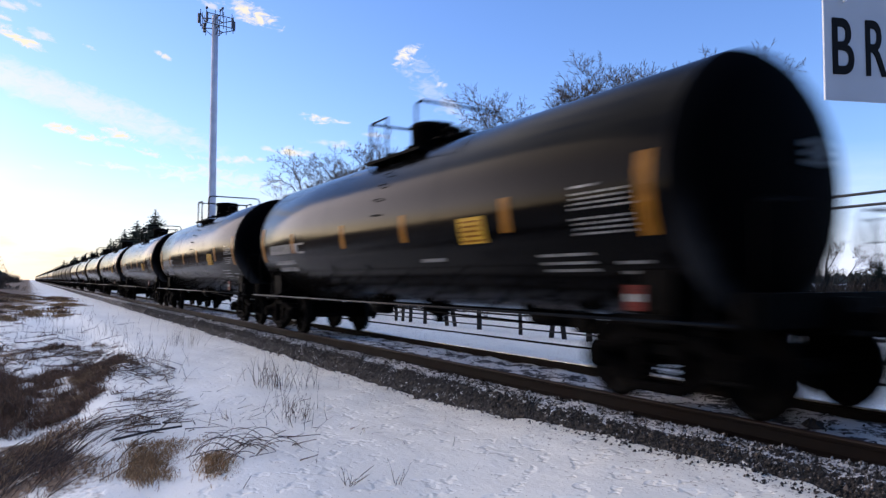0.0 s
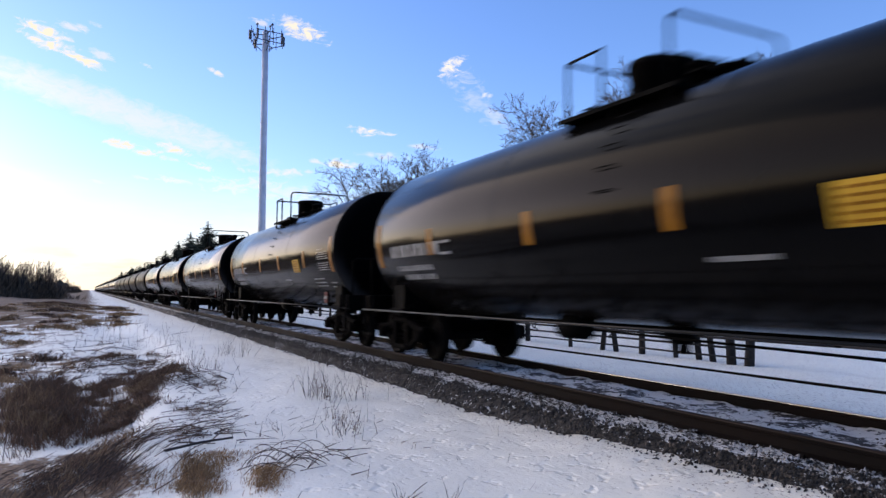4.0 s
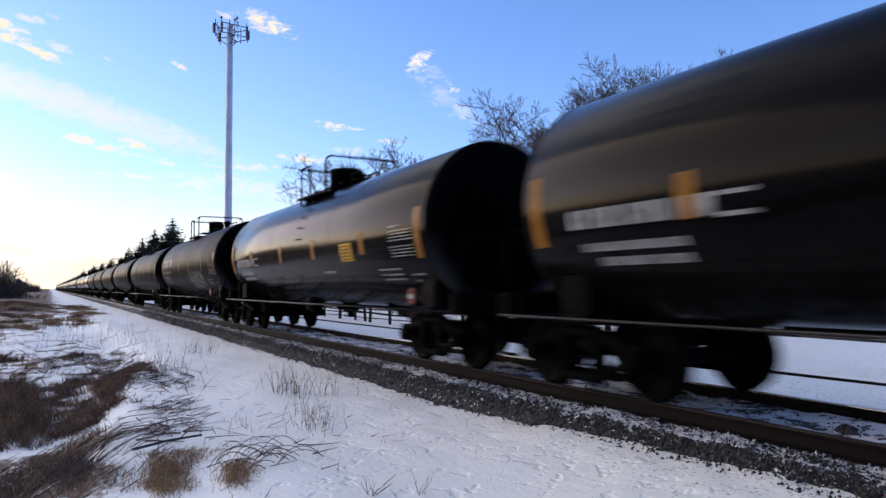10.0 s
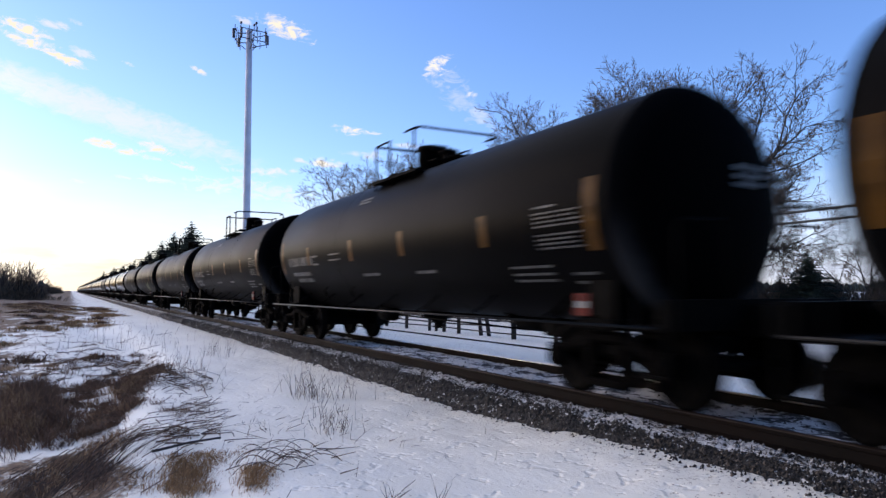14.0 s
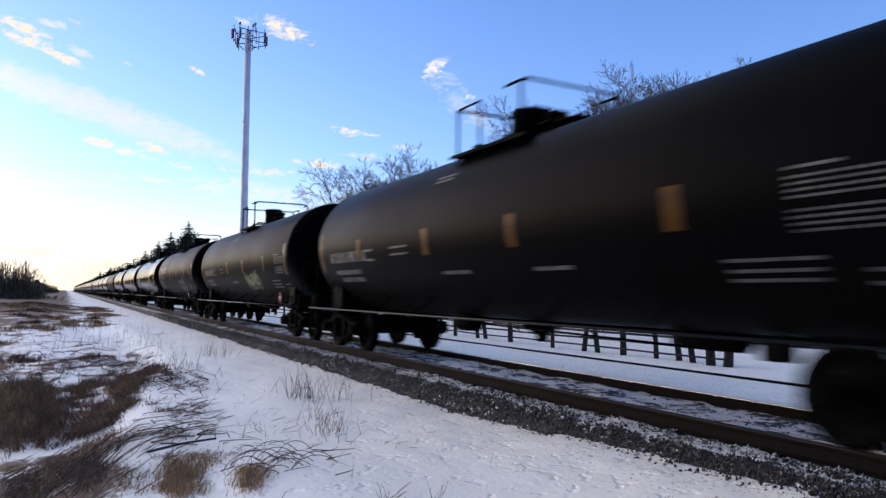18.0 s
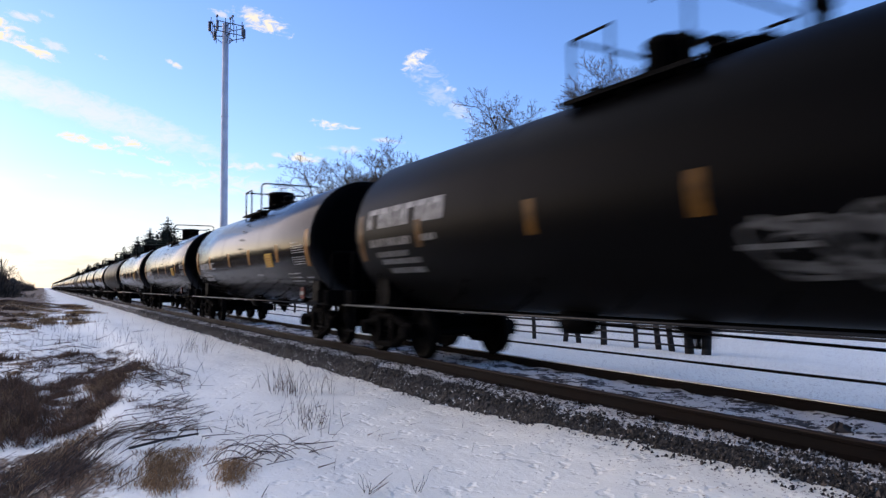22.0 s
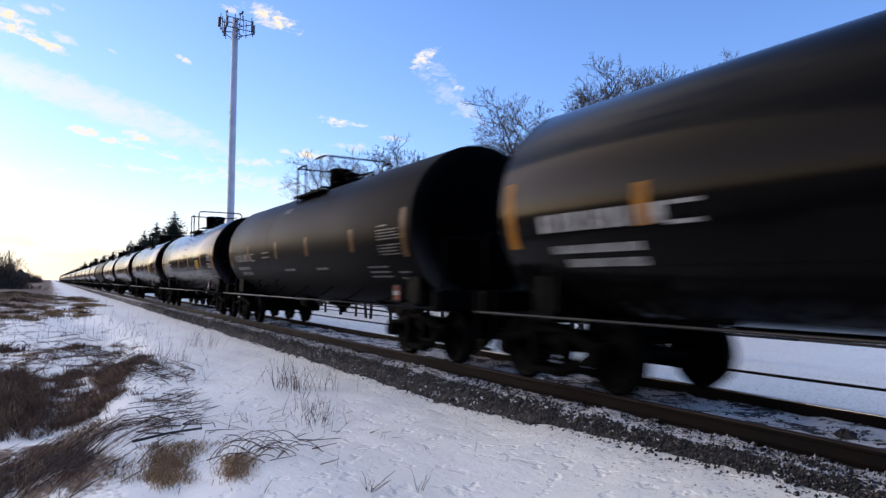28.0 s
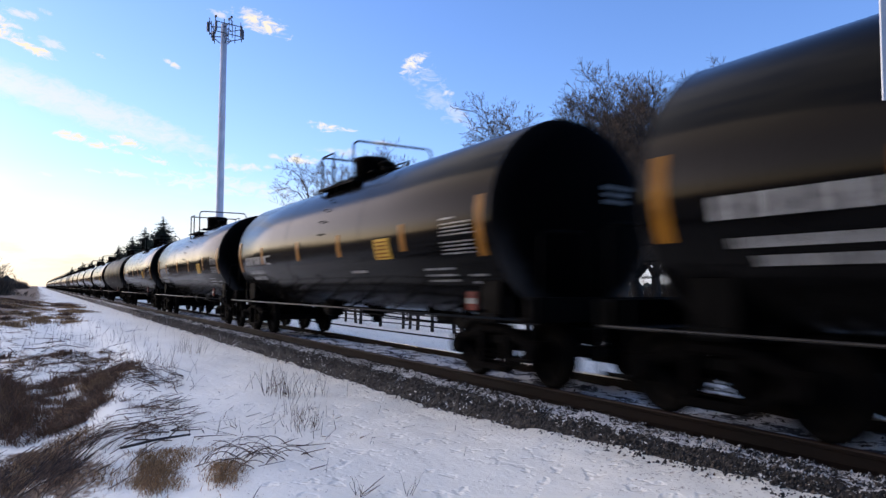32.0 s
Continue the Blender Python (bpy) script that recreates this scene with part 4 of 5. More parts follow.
    for z in (1.40, 1.30):
        bars(small, -5.45, -5.85, z, 0.028, rng, 0.15)
    tagged(part("capacity_lettering", small, white, car, "short lines of small white lettering"), kind="stuff")
    head = Mesh()
    for i, (z, n) in enumerate(((2.62, 5), (2.52, 4), (2.42, 4))):
        for j in range(n):
            x = 0.30 + j * 0.13
            q = 1 - (x * x + (z - ZC) ** 2) / RT ** 2
            y = MID - BARREL / 2 - HEAD * math.sqrt(max(q, 0)) - 0.012
            head.box((x, y, z), (0.10, 0.02, 0.055), 0.0)
    part("end_lettering", head, M_WHITE_DIRTY, car)
    fy = -5.62 if kind == "plain" else -5.90
    if kind == "plain":
        part("corner_post", Mesh().box((-1.37, -6.02, 1.15), (0.025, 0.09, 0.60), 0.008), M_STEEL_GREY, car, "grey-dusted steel post")
    f = part("placard", Mesh().box((-1.42, fy, 1.07), (0.014, 0.19, 0.24), 0.0), M_RED, car, "red hazard placard with a pale band")
    part("band", Mesh().box((-1.431, fy, 1.07), (0.006, 0.17, 0.07), 0.0), M_WHITE, f)
    part("placard_holder", Mesh().box((-1.39, fy, 1.07), (0.03, 0.22, 0.27), 0.0).box((-1.30, fy, 0.94), (0.18, 0.04, 0.04), 0.0), M_FRAME, f)
    if kind == "plate":
        pl = part("notice_plate", decal(Mesh(), -3.32, -2.74, 1.71, 2.05, 0.012), M_PLATE, car, "yellow notice sheet with faint dark lines")
        lines = Mesh()
        for i in range(5):
            bars(lines, -2.79, -3.27, 1.735 + i * 0.062, 0.026, rng, 0.3, 0.016)
        tagged(part("lettering", lines, M_YELLOW, pl, "faint dark lines of lettering"), kind="stuff")
    spray = Mesh()
    if kind == "named":
        tag_letters(spray, rng, -3.6, -0.9, 1.12, 1.92, 7, 4)
        tagged(part("graffiti", spray, M_GREY_SPRAY, car, "pale grey sprayed graffiti"), kind="stuff")
    if kind == "name":
        tag_letters(spray, rng, -3.4, -1.7, 1.2, 1.85, 3, 3)
        tagged(part("graffiti", spray, M_GREY_SPRAY, car, "pale grey sprayed graffiti"), kind="stuff")
    if kind == "green":
        tag_letters(spray, rng, -2.85, -1.2, 1.26, 1.74, 4, 6)
        tagged(part("graffiti", spray, M_GREEN, car, "olive green sprayed graffiti"), kind="stuff")
    if kind in ("dull", "green"):
        top = Mesh()
        for z in (2.95, 3.02):
            bars(top, 1.3, 0.7, z, 0.04, rng, 0.1)
        bars(top, 0.9, 0.1, 1.5, 0.05, rng, 0.1)
        for z in (1.86, 1.98):
            bars(top, 2.6, 1.9, z, 0.035, rng, 0.2)
        tagged(part("stencil_lettering", top, white, car, "short lines of stencilled lettering"), kind="stuff")
    return car


KINDS = {
    "plate": (M_TANK, "glossy black tank car with yellow sheets and notice plate"),
    "plain": (M_TANK_PLAIN, "shiny black tank car with plain lower side"),
    "dull": (M_TANK_DULL, "dull weathered black tank car with yellow sheets"),
    "named": (M_TANK_DULL, "black tank car with bold white shapes and grey graffiti"),
    "name": (M_TANK_DULL, "weathered black tank car with white shapes, small graffiti"),
    "green": (M_TANK_DULL, "weathered black tank car with green graffiti"),
}
SPECIAL = {-2: "plain", -1: "plate", 4: "plain", 7: "named", 8: "dull", 9: "dull", 10: "dull", 11: "green", 12: "name", 16: "dull",
           21: "dull", 24: "plain", 27: "named", 30: "dull", 35: "dull", 39: "plain", 44: "dull"}
FIRST_REAR = 16.743     # rear seam of the first car at the start


def car_place(k):
    return FIRST_REAR - 6.375 + k * PITCH


def build_train():
    made, cars = {}, []
    for k in range(-2, 52):
        kind = SPECIAL.get(k, "plate")
        m = pose(XC, car_place(k), 0)
        if kind not in made:
            made[kind] = tank_car(kind, *KINDS[kind])
            made[kind].matrix_basis = m
            car = made[kind]
        else:
            car = copy_thing(made[kind], m)
        cars.append((k, car))
    return cars


TRAIN = build_train()


# ---- fence beyond the track ----
FENCE_X = 14.3


def fence():
    rng = random.Random(12)
    f = new("fence")
    f.matrix_basis = pose(FENCE_X, 0, 0)
    tagged(f, "low dark weathered wooden rail fence with leaning braces in snow", "fence")
    base = lambda y: float(height(FENCE_X, y))
    ys = [11.44, 12.01, 13.83, 15.09, 18.42, 20.9, 24.94, 26.2, 26.9]
    ys += [27.6 + 2.3 * i + rng.uniform(-0.3, 0.3) for i in range(26)]
    for i, y in enumerate(ys):
        w = 0.22 if y < 12.1 else rng.choice((0.13, 0.15, 0.18))
        top = 0.40 + rng.uniform(-0.07, 0.07)
        h = top - base(y) + 0.25
        bend = rng.uniform(-0.05, 0.05)
        m = Mesh().tube([(0, y - bend, top - h), (0.02, y, top - h * 0.45), (0, y + bend, top)], w * 0.56, 9, w * 0.46)
        part("post", m, M_FENCE, f)
    for y, lean in ((16.2, 10), (16.9, -10), (22.6, 14), (23.2, 10), (12.56, 9), (13.02, 7), (33.0, 12), (40.5, -12)):
        z0 = base(y) - 0.2
        m = Mesh().tube([(0.06, y, z0), (0.06, y + math.tan(radians(lean)) * (0.42 - z0), 0.42)], 0.085, 8, 0.07)
        part("brace", m, M_FENCE, f)
    for z, r, y in ((0.30, 0.036, 0.5), (0.07, 0.033, 0.5), (-0.16, 0.03, 11.5), (-0.38, 0.026, 11.5)):
        while y < 86:
            n = rng.uniform(3.4, 4.6)
            dz = rng.uniform(-0.03, 0.03)
            m = Mesh().tube([(-0.09, y - 0.15, z + dz), (-0.09, y + n / 2, z + rng.uniform(-0.03, 0.01)), (-0.09, y + n, z + rng.uniform(-0.03, 0.03))], r, 6)
            part("rail_pole", m, M_FENCE, f)
            y += n
    return f


fence()


# ---- trees ----
def segments_mesh(name, segs, mat, sides=3):
    """Many thin tapered bars, from arrays of both ends and both radii."""
    a = np.array([s[0] for s in segs], float)
    b = np.array([s[1] for s in segs], float)
    ra = np.array([s[2] for s in segs], float)[:, None, None]
    rb = np.array([s[3] for s in segs], float)[:, None, None]
    d = b - a
    d /= np.maximum(np.linalg.norm(d, axis=1, keepdims=True), 1e-9)
    ref = np.where(np.abs(d[:, 2:3]) < 0.9, np.array([[0, 0, 1.0]]), np.array([[1.0, 0, 0]]))
    u = np.cross(d, ref)
    u /= np.linalg.norm(u, axis=1, keepdims=True)
    w = np.cross(d, u)
    ang = np.arange(sides) * 2 * np.pi / sides
    ring = u[:, None, :] * np.cos(ang)[None, :, None] + w[:, None, :] * np.sin(ang)[None, :, None]
    V = np.concatenate([a[:, None, :] + ring * ra, b[:, None, :] + ring * rb], 1).reshape(-1, 3)
    n = len(segs)
    o = (np.arange(n) * 2 * sides)[:, None]
    F = []
    for j in range(sides):
        k = (j + 1) % sides
        F.append(np.concatenate([o + j, o + k, o + sides + k, o + sides + j], 1))
    F = np.stack(F, 1).reshape(-1, 4)
    return raw_mesh(name, V.tolist(), F.tolist(), mat)


def grow(rng, p, d, length, r, depth, out, lift):
    """Crooked bough that throws side shoots and forks at its tip; segments are sorted by depth into out."""
    steps = 3 if depth > 0 else 2
    for i in range(steps):
        k = 0.16 if depth > 2 else 0.15
        d = (d + Vector((rng.gauss(0, k), rng.gauss(0, k), rng.gauss(0, k * 0.7) + lift))).normalized()
        q = p + d * (length / steps) * rng.uniform(0.8, 1.2)
        r2 = r * 0.88
        out[depth].append((tuple(p), tuple(q), r, r2))
        if depth > 0 and rng.random() < (0.55 if depth > 3 else 0.8):
            side = d.orthogonal().normalized()
            side.rotate(Matrix.Rotation(rng.uniform(0, 6.28), 3, d))
            nd = (d * 0.75 + side * rng.uniform(0.6, 1.0)).normalized()
            grow(rng, q, nd, length * rng.uniform(0.42, 0.62), r2 * 0.58, depth - 1, out, lift)
        p, r = q, r2
    if depth > 0:
        for s in range(2):
            side = d.orthogonal().normalized()
            side.rotate(Matrix.Rotation(rng.uniform(0, 6.28), 3, d))
            nd = (d + side * rng.uniform(0.3, 0.75)).normalized()
            grow(rng, p, nd, length * rng.uniform(0.50, 0.70), r * 0.74, depth - 1, out, lift)


def bare_tree(seed, tall, trunk_r, depth, label, trunk_share=0.24, spread=0.75, name="bare_tree", category="tree"):
    rng = random.Random(seed)
    t = new(name)
    tagged(t, label, category)
    out = [[] for _ in range(depth + 1)]
    h = tall * trunk_share
    trunk = Mesh()
    path = [(0, 0, -0.4), (rng.uniform(-0.1, 0.1), 0.0, h * 0.5), (rng.uniform(-0.2, 0.2), rng.uniform(-0.2, 0.2), h)]
    trunk.tube(path, trunk_r * 1.25, 10, trunk_r * 0.85)
    part("trunk", trunk, M_BARK, t)
    top = Vector(path[-1])
    for i in range(5 if depth > 4 else 4):
        a = i * 1.45 + rng.uniform(-0.5, 0.5)
        tilt = spread * rng.uniform(0.7, 1.1) if i else 0.1
        d = Vector((math.sin(tilt) * math.cos(a), math.sin(tilt) * math.sin(a), math.cos(tilt)))
        grow(rng, top - Vector((0, 0, 0.1)), d, tall * 0.32, trunk_r * 0.60, depth, out, 0.03)
    zs = max(s[1][2] for group in out for s in group)
    limbs = [s for group in out[2:] for s in group]
    twigs = [s for group in out[:2] for s in group]
    tagged(part("bough_frame", segments_mesh("bough_frame", limbs, M_BARK, 4), None, t, "forking grey-brown boughs"), kind="stuff")
    w = part("crown", segments_mesh("crown", [(a, b, max(r, 0.0075), max(q, 0.005)) for a, b, r, q in twigs], M_TWIG), None, t, "fine bare brown twigs")
    tagged(w, kind="stuff")
    return t, zs


def plant(proto, zs, x, y, tall, turn):
    k = tall / zs
    z = float(height(x, y))
    o = copy_thing(proto, pose(x, y, z, 0, 0, turn))
    o.matrix_basis = pose(x, y, z, 0, 0, turn) @ Matrix.Diagonal((k, k, k, 1))
    return o


def polar(az, d):
    return d * math.sin(radians(az)), d * math.cos(radians(az))


def woods():
    a, za = bare_tree(3, 13.0, 0.22, 6, "tall bare deciduous tree with brown twigs behind the track", 0.20, 0.62)
    b, zb = bare_tree(8, 13.0, 0.26, 6, "broad bare deciduous tree with dense brown twigs", 0.14, 0.9)
    spots = [(a, za, 37.7, 48, 13.8, 20), (b, zb, 44.0, 43, 14.6, 80), (b, zb, 45.0, 42, 15.6, 200), (b, zb, 45.4, 41, 13.6, 310),
             (a, za, 52.0, 44, 7.5, 140), (b, zb, 60.5, 52, 5.5, 40), (a, za, 41.6, 50, 15.6, 250),
             (b, zb, 46.6, 47, 16.0, 120), (a, za, 48.0, 46, 12.0, 30), (a, za, 48.0, 44, 15.4, 95), (b, zb, 45.0, 48, 16.4, 300), (b, zb, 42.6, 46, 14.2, 200),
             (b, zb, 26.3, 62, 15.0, 70), (a, za, 23.2, 64, 14.0, 160), (b, zb, 22.0, 66, 11.6, 260), (b, zb, 28.6, 60, 14.2, 340)]
    used = set()
    for proto, zs, az, d, tall, turn in spots:
        x, y = polar(az, d)
        if proto.name not in used:
            used.add(proto.name)
            proto.matrix_basis = pose(x, y, float(height(x, y)), 0, 0, turn) @ Matrix.Scale(tall / zs, 4)
        else:
            plant(proto, zs, x, y, tall, turn)
    # bushes and brush
    c, zc = bare_tree(15, 3.0, 0.06, 3, "tangled bare brush in the snow", 0.10, 0.9, "brush", "bush")
    rng = random.Random(5)
    brush = [(45 + rng.uniform(-1, 1), 9 + 3.0 * i + rng.uniform(-1, 1), rng.uniform(2.2, 2.8)) for i in range(10)]
    brush += [(-7 - 3.2 * i + rng.uniform(-1.5, 1.5), 118 + 3 * i + rng.uniform(-12, 12), rng.uniform(4.0, 6.2)) for i in range(9)]
    brush += [(-6 - rng.uniform(0, 9), 170 + 22 * i, rng.uniform(4.0, 6.0)) for i in range(7)]
    brush += [(15.6 + rng.uniform(0, 3), 20.5 + 5.7 * i, rng.uniform(0.9, 1.5)) for i in range(4)]
    for i, (x, y, tall) in enumerate(brush):
        if i == 0:
            c.matrix_basis = pose(x, y, float(height(x, y)), 0, 0, 30) @ Matrix.Scale(tall / zc, 4)
        else:
            plant(c, zc, x, y, tall, rng.uniform(0, 360))


def thickets():
    """Dense leafless scrub along the far side of the verge."""
    rng = random.Random(44)
    first = None
    spots = [(-6.5 - 2.6 * i + rng.uniform(-1, 1), 108 + rng.uniform(-6, 10) + 1.5 * i, rng.uniform(4.6, 6.0) + 0.55 * i) for i in range(10)]
    spots += [(-5.5 - rng.uniform(0, 5), 135 + 20 * i, rng.uniform(3.0, 4.2)) for i in range(14)]
    spots += [(39.0 + rng.uniform(-0.8, 0.8), 3.0 + 0.95 * i + rng.uniform(-0.4, 0.4), rng.uniform(2.1, 2.9)) for i in range(62)]
    segs = []
    for i in range(420):
        x, y = rng.gauss(0, 1.3), rng.gauss(0, 1.2)
        h = 3.0 * max(0.15, 1 - 0.22 * (x * x + y * y)) * rng.uniform(0.35, 1.0)
        p = Vector((x, y, -0.2))
        d = Vector((x * 0.16 + rng.gauss(0, 0.15), y * 0.16 + rng.gauss(0, 0.15), 1)).normalized()
        q = p + d * h * 0.6
        segs.append((tuple(p), tuple(q), 0.030, 0.024))
        for _ in range(2):
            e = (d + Vector((rng.gauss(0, 0.35), rng.gauss(0, 0.35), 0))).normalized()
            segs.append((tuple(q), tuple(q + e * h * 0.5), 0.024, 0.012))
    for x, y, tall in spots:
        m = pose(x, y, float(height(x, y)), 0, 0, rng.uniform(0, 360)) @ Matrix.Scale(tall / 3.0, 4)
        if first is None:
            first = new("thicket")
            tagged(first, "dense dark leafless scrub at the field edge", "bush", "scrub along the verge")
            tagged(part("stem_mass", segments_mesh("stem_mass", segs, M_TWIG), None, first, "dark crowded stems"), kind="stuff")
            first.matrix_basis = m
        else:
            o = copy_thing(first, m)
            o.matrix_basis = m


def conifer(seed, tall=13.0):
    rng = random.Random(seed)
    t = new("conifer")
    tagged(t, "dark green conifer with drooping boughs beside the track", "tree", "conifers along the line")
    part("trunk", Mesh().tube([(0, 0, -0.4), (0, 0, tall * 0.6), (0, 0, tall * 0.97)], 0.20, 8, 0.02), M_BARK, t)
    V, F = [], []
    z = tall * 0.10
    while z < tall * 0.99:
        k = 1 - z / tall
        size = min(1.0, 0.22 + 1.7 * k)
        reach = (0.06 + 4.4 * k ** 0.95) * rng.uniform(0.92, 1.06)
        for i in range(max(6, int(12 * k + 6))):
            a = rng.uniform(0, 6.28)
            L = reach * rng.uniform(0.35, 1.15) * rng.uniform(0.8, 1.05)
            d = Vector((math.cos(a), math.sin(a), 0))
            s = Vector((-math.sin(a), math.cos(a), 0))
            drop = L * rng.uniform(-0.12, 0.34)
            n = max(3, int(L / 0.28))
            for j in range(n):
                f0 = (j + 0.2) / n
                p = d * (L * f0) + Vector((0, 0, z - drop * f0 ** 1.5))
                w = L * 0.13 * (1.1 - f0) + 0.14 * size
                for sg in (-1, 1):
                    o = len(V)
                    tip = p + d * (w * 0.9) + s * (sg * w * rng.uniform(0.8, 1.3)) + Vector((0, 0, -w * rng.uniform(0.3, 1.1)))
                    V.extend([tuple(p), tuple(p + d * 0.14 * size + Vector((0, 0, 0.05 * size))), tuple(tip), tuple(p + d * 0.05 + Vector((0, 0, -0.26 * size)))])
                    F.extend([(o, o + 1, o + 2), (o, o + 2, o + 3)])
        z += tall * 0.015 * rng.uniform(0.5, 1.5)
    c = part("crown", raw_mesh("crown", V, F, M_NEEDLES), None, t, "dark needled boughs")
    tagged(c, kind="stuff")
    return t


def evergreens():
    rng = random.Random(9)
    protos = [conifer(1), conifer(2)]
    rows = [(20.0, 137, 15.3), (21.5, 149, 13.8), (20.4, 166, 15.4), (23.0, 172, 14.0), (20.5, 190, 15.0), (22.0, 198, 13.4), (20.0, 212, 12.6), (21.0, 230, 14.6)]
    rows += [(19.5 + rng.uniform(-1, 4), 250 + 17 * i + rng.uniform(-5, 5), rng.uniform(11.5, 15.0)) for i in range(24)]
    rows += [(36.5, 24.0, 4.2)]
    rows += [(41 + rng.uniform(-1, 1), 8.0 + 1.7 * i, rng.uniform(2.3, 3.1)) for i in range(17)]
    for i, (x, y, tall) in enumerate(rows):
        p = protos[i % 2]
        k = tall / 13.0
        m = pose(x, y, float(height(x, y)), 0, 0, rng.uniform(0, 360)) @ Matrix.Diagonal((2.2 * k, 2.2 * k, k, 1))
        if i < 2:
            p.matrix_basis = m
        else:
            o = copy_thing(p, m)
            o.matrix_basis = m


def far_woods():
    """Wooded skyline a long way off."""
    rng = random.Random(31)
    V, F = [], []
    for side in range(1500):
        az = rng.uniform(-60, 120)
        d = rng.uniform(520, 900)
        if -1.5 < az < 2.2:
            continue
        x, y = polar(az, d)
        h, w = rng.uniform(5, 11), rng.uniform(3, 6)
        z = float(height(x, y)) - 0.5
        o = len(V)
        n = 5
        for j in range(n):
            a = j * 6.28 / n + rng.uniform(0, 0.6)
            V.append((x + w * math.cos(a), y + w * math.sin(a), z))
            V.append((x + w * 0.8 * math.cos(a), y + w * 0.8 * math.sin(a), z + h * rng.uniform(0.45, 0.7)))
        V.append((x + rng.uniform(-1, 1), y, z + h))
        for j in range(n):
            k = (j + 1) % n
            F.append((o + 2 * j, o + 2 * k, o + 2 * k + 1, o + 2 * j + 1))
            F.append((o + 2 * j + 1, o + 2 * k + 1, o + 2 * n))
    ob = part("far_woods", raw_mesh("far_woods", V, F, M_NEEDLES), None)
    tagged(ob, "dark wooded skyline far beyond the fields", "woods", kind="stuff")


woods()
thickets()
evergreens()
far_woods()


# ---- cell tower ----
def cell_tower():
    x, y = polar(12.45, 92.0)
    z = float(height(x, y))
    t = new("cell_tower")
    t.matrix_basis = pose(x, y, z, 0, 0, 12)
    tagged(t, "tall grey steel monopole with a crown of antennas", "cell tower")
    top = EYE + 92 * math.tan(radians(20.45)) - z
    m = Mesh().lathe([(0.51, -0.3), (0.47, top * 0.33), (0.43, top * 0.66), (0.39, top)], 20, "z")
    part("pole", m, M_POLE, t, "tapered grey steel tube")
    for h in (top * 0.33, top * 0.66):
        part("flange", Mesh().lathe([(0.40, h - 0.06), (0.50, h - 0.05), (0.50, h + 0.05), (0.40, h + 0.06)], 20, "z"), M_POLE, t)
    part("base_plate", Mesh().lathe([(0.75, -0.3), (0.75, 0.06), (0.45, 0.10)], 20, "z"), M_POLE, t)
    for k in range(3):
        a = radians(k * 120 + 25)
        u, w = Vector((math.cos(a), math.sin(a), 0)), Vector((-math.sin(a), math.cos(a), 0))
        for h in (top - 0.4, top - 1.7):
            arm = Mesh().tube([u * 0.3 + Vector((0, 0, h)), u * 1.5 + Vector((0, 0, h))], 0.07, 6)
            arm.tube([u * 1.5 - w * 1.75 + Vector((0, 0, h)), u * 1.5 + w * 1.75 + Vector((0, 0, h))], 0.06, 6)
            s = part("mount", arm, M_ANTENNA, t, "dark steel antenna mount")
        part("brace", Mesh().tube([u * 0.3 + Vector((0, 0, top - 2.7)), u * 1.5 + Vector((0, 0, top - 1.7))], 0.05, 6), M_ANTENNA, s)
        for j in (-1.65, -0.55, 0.55, 1.65):
            c = u * 1.5 + w * j
            part("mast_pipe", Mesh().tube([c + Vector((0, 0, top - 2.1)), c + Vector((0, 0, top + 0.15))], 0.05, 6), M_ANTENNA, s)
            if j in (-1.65, 1.65):
                part("panel_antenna", Mesh().box(c + u * 0.2 + Vector((0, 0, top - 1.05)), (0.26, 0.20, 1.25), 0.03), M_ANTENNA, s)
    for dx, dy, h in ((0.9, 0.5, 1.1), (-0.9, 0.6, 1.0), (0.5, -1.0, 0.8)):
        part("whip_antenna", Mesh().tube([(dx, dy, top - 0.4), (dx, dy, top + h)], 0.05, 6).box((dx, dy, top + h), (0.24, 0.24, 0.3), 0.05), M_ANTENNA, t)


cell_tower()


# ---- station name board ----
def letter(ch, w, h):
    cu = bpy.data.curves.new("letter", "FONT")
    cu.body, cu.size, cu.offset, cu.extrude = ch, 1.0, 0.008, 0.01
    ob = bpy.data.objects.new("letter", cu)
    scene.collection.objects.link(ob)
    me = bpy.data.meshes.new_from_object(ob.evaluated_get(bpy.context.evaluated_depsgraph_get()))
    bpy.data.objects.remove(ob)
    co = np.array([v.co[:] for v in me.vertices])
    lo, hi = co.min(0), co.max(0)
    for v in me.vertices:
        v.co = ((v.co.x - lo[0]) / (hi[0] - lo[0]) * w, (v.co.z - lo[2]) / (hi[2] - lo[2]) * -0.002, (v.co.y - lo[1]) / (hi[1] - lo[1]) * h)
    me.materials.clear()
    me.materials.append(M_BLACK)
    return me


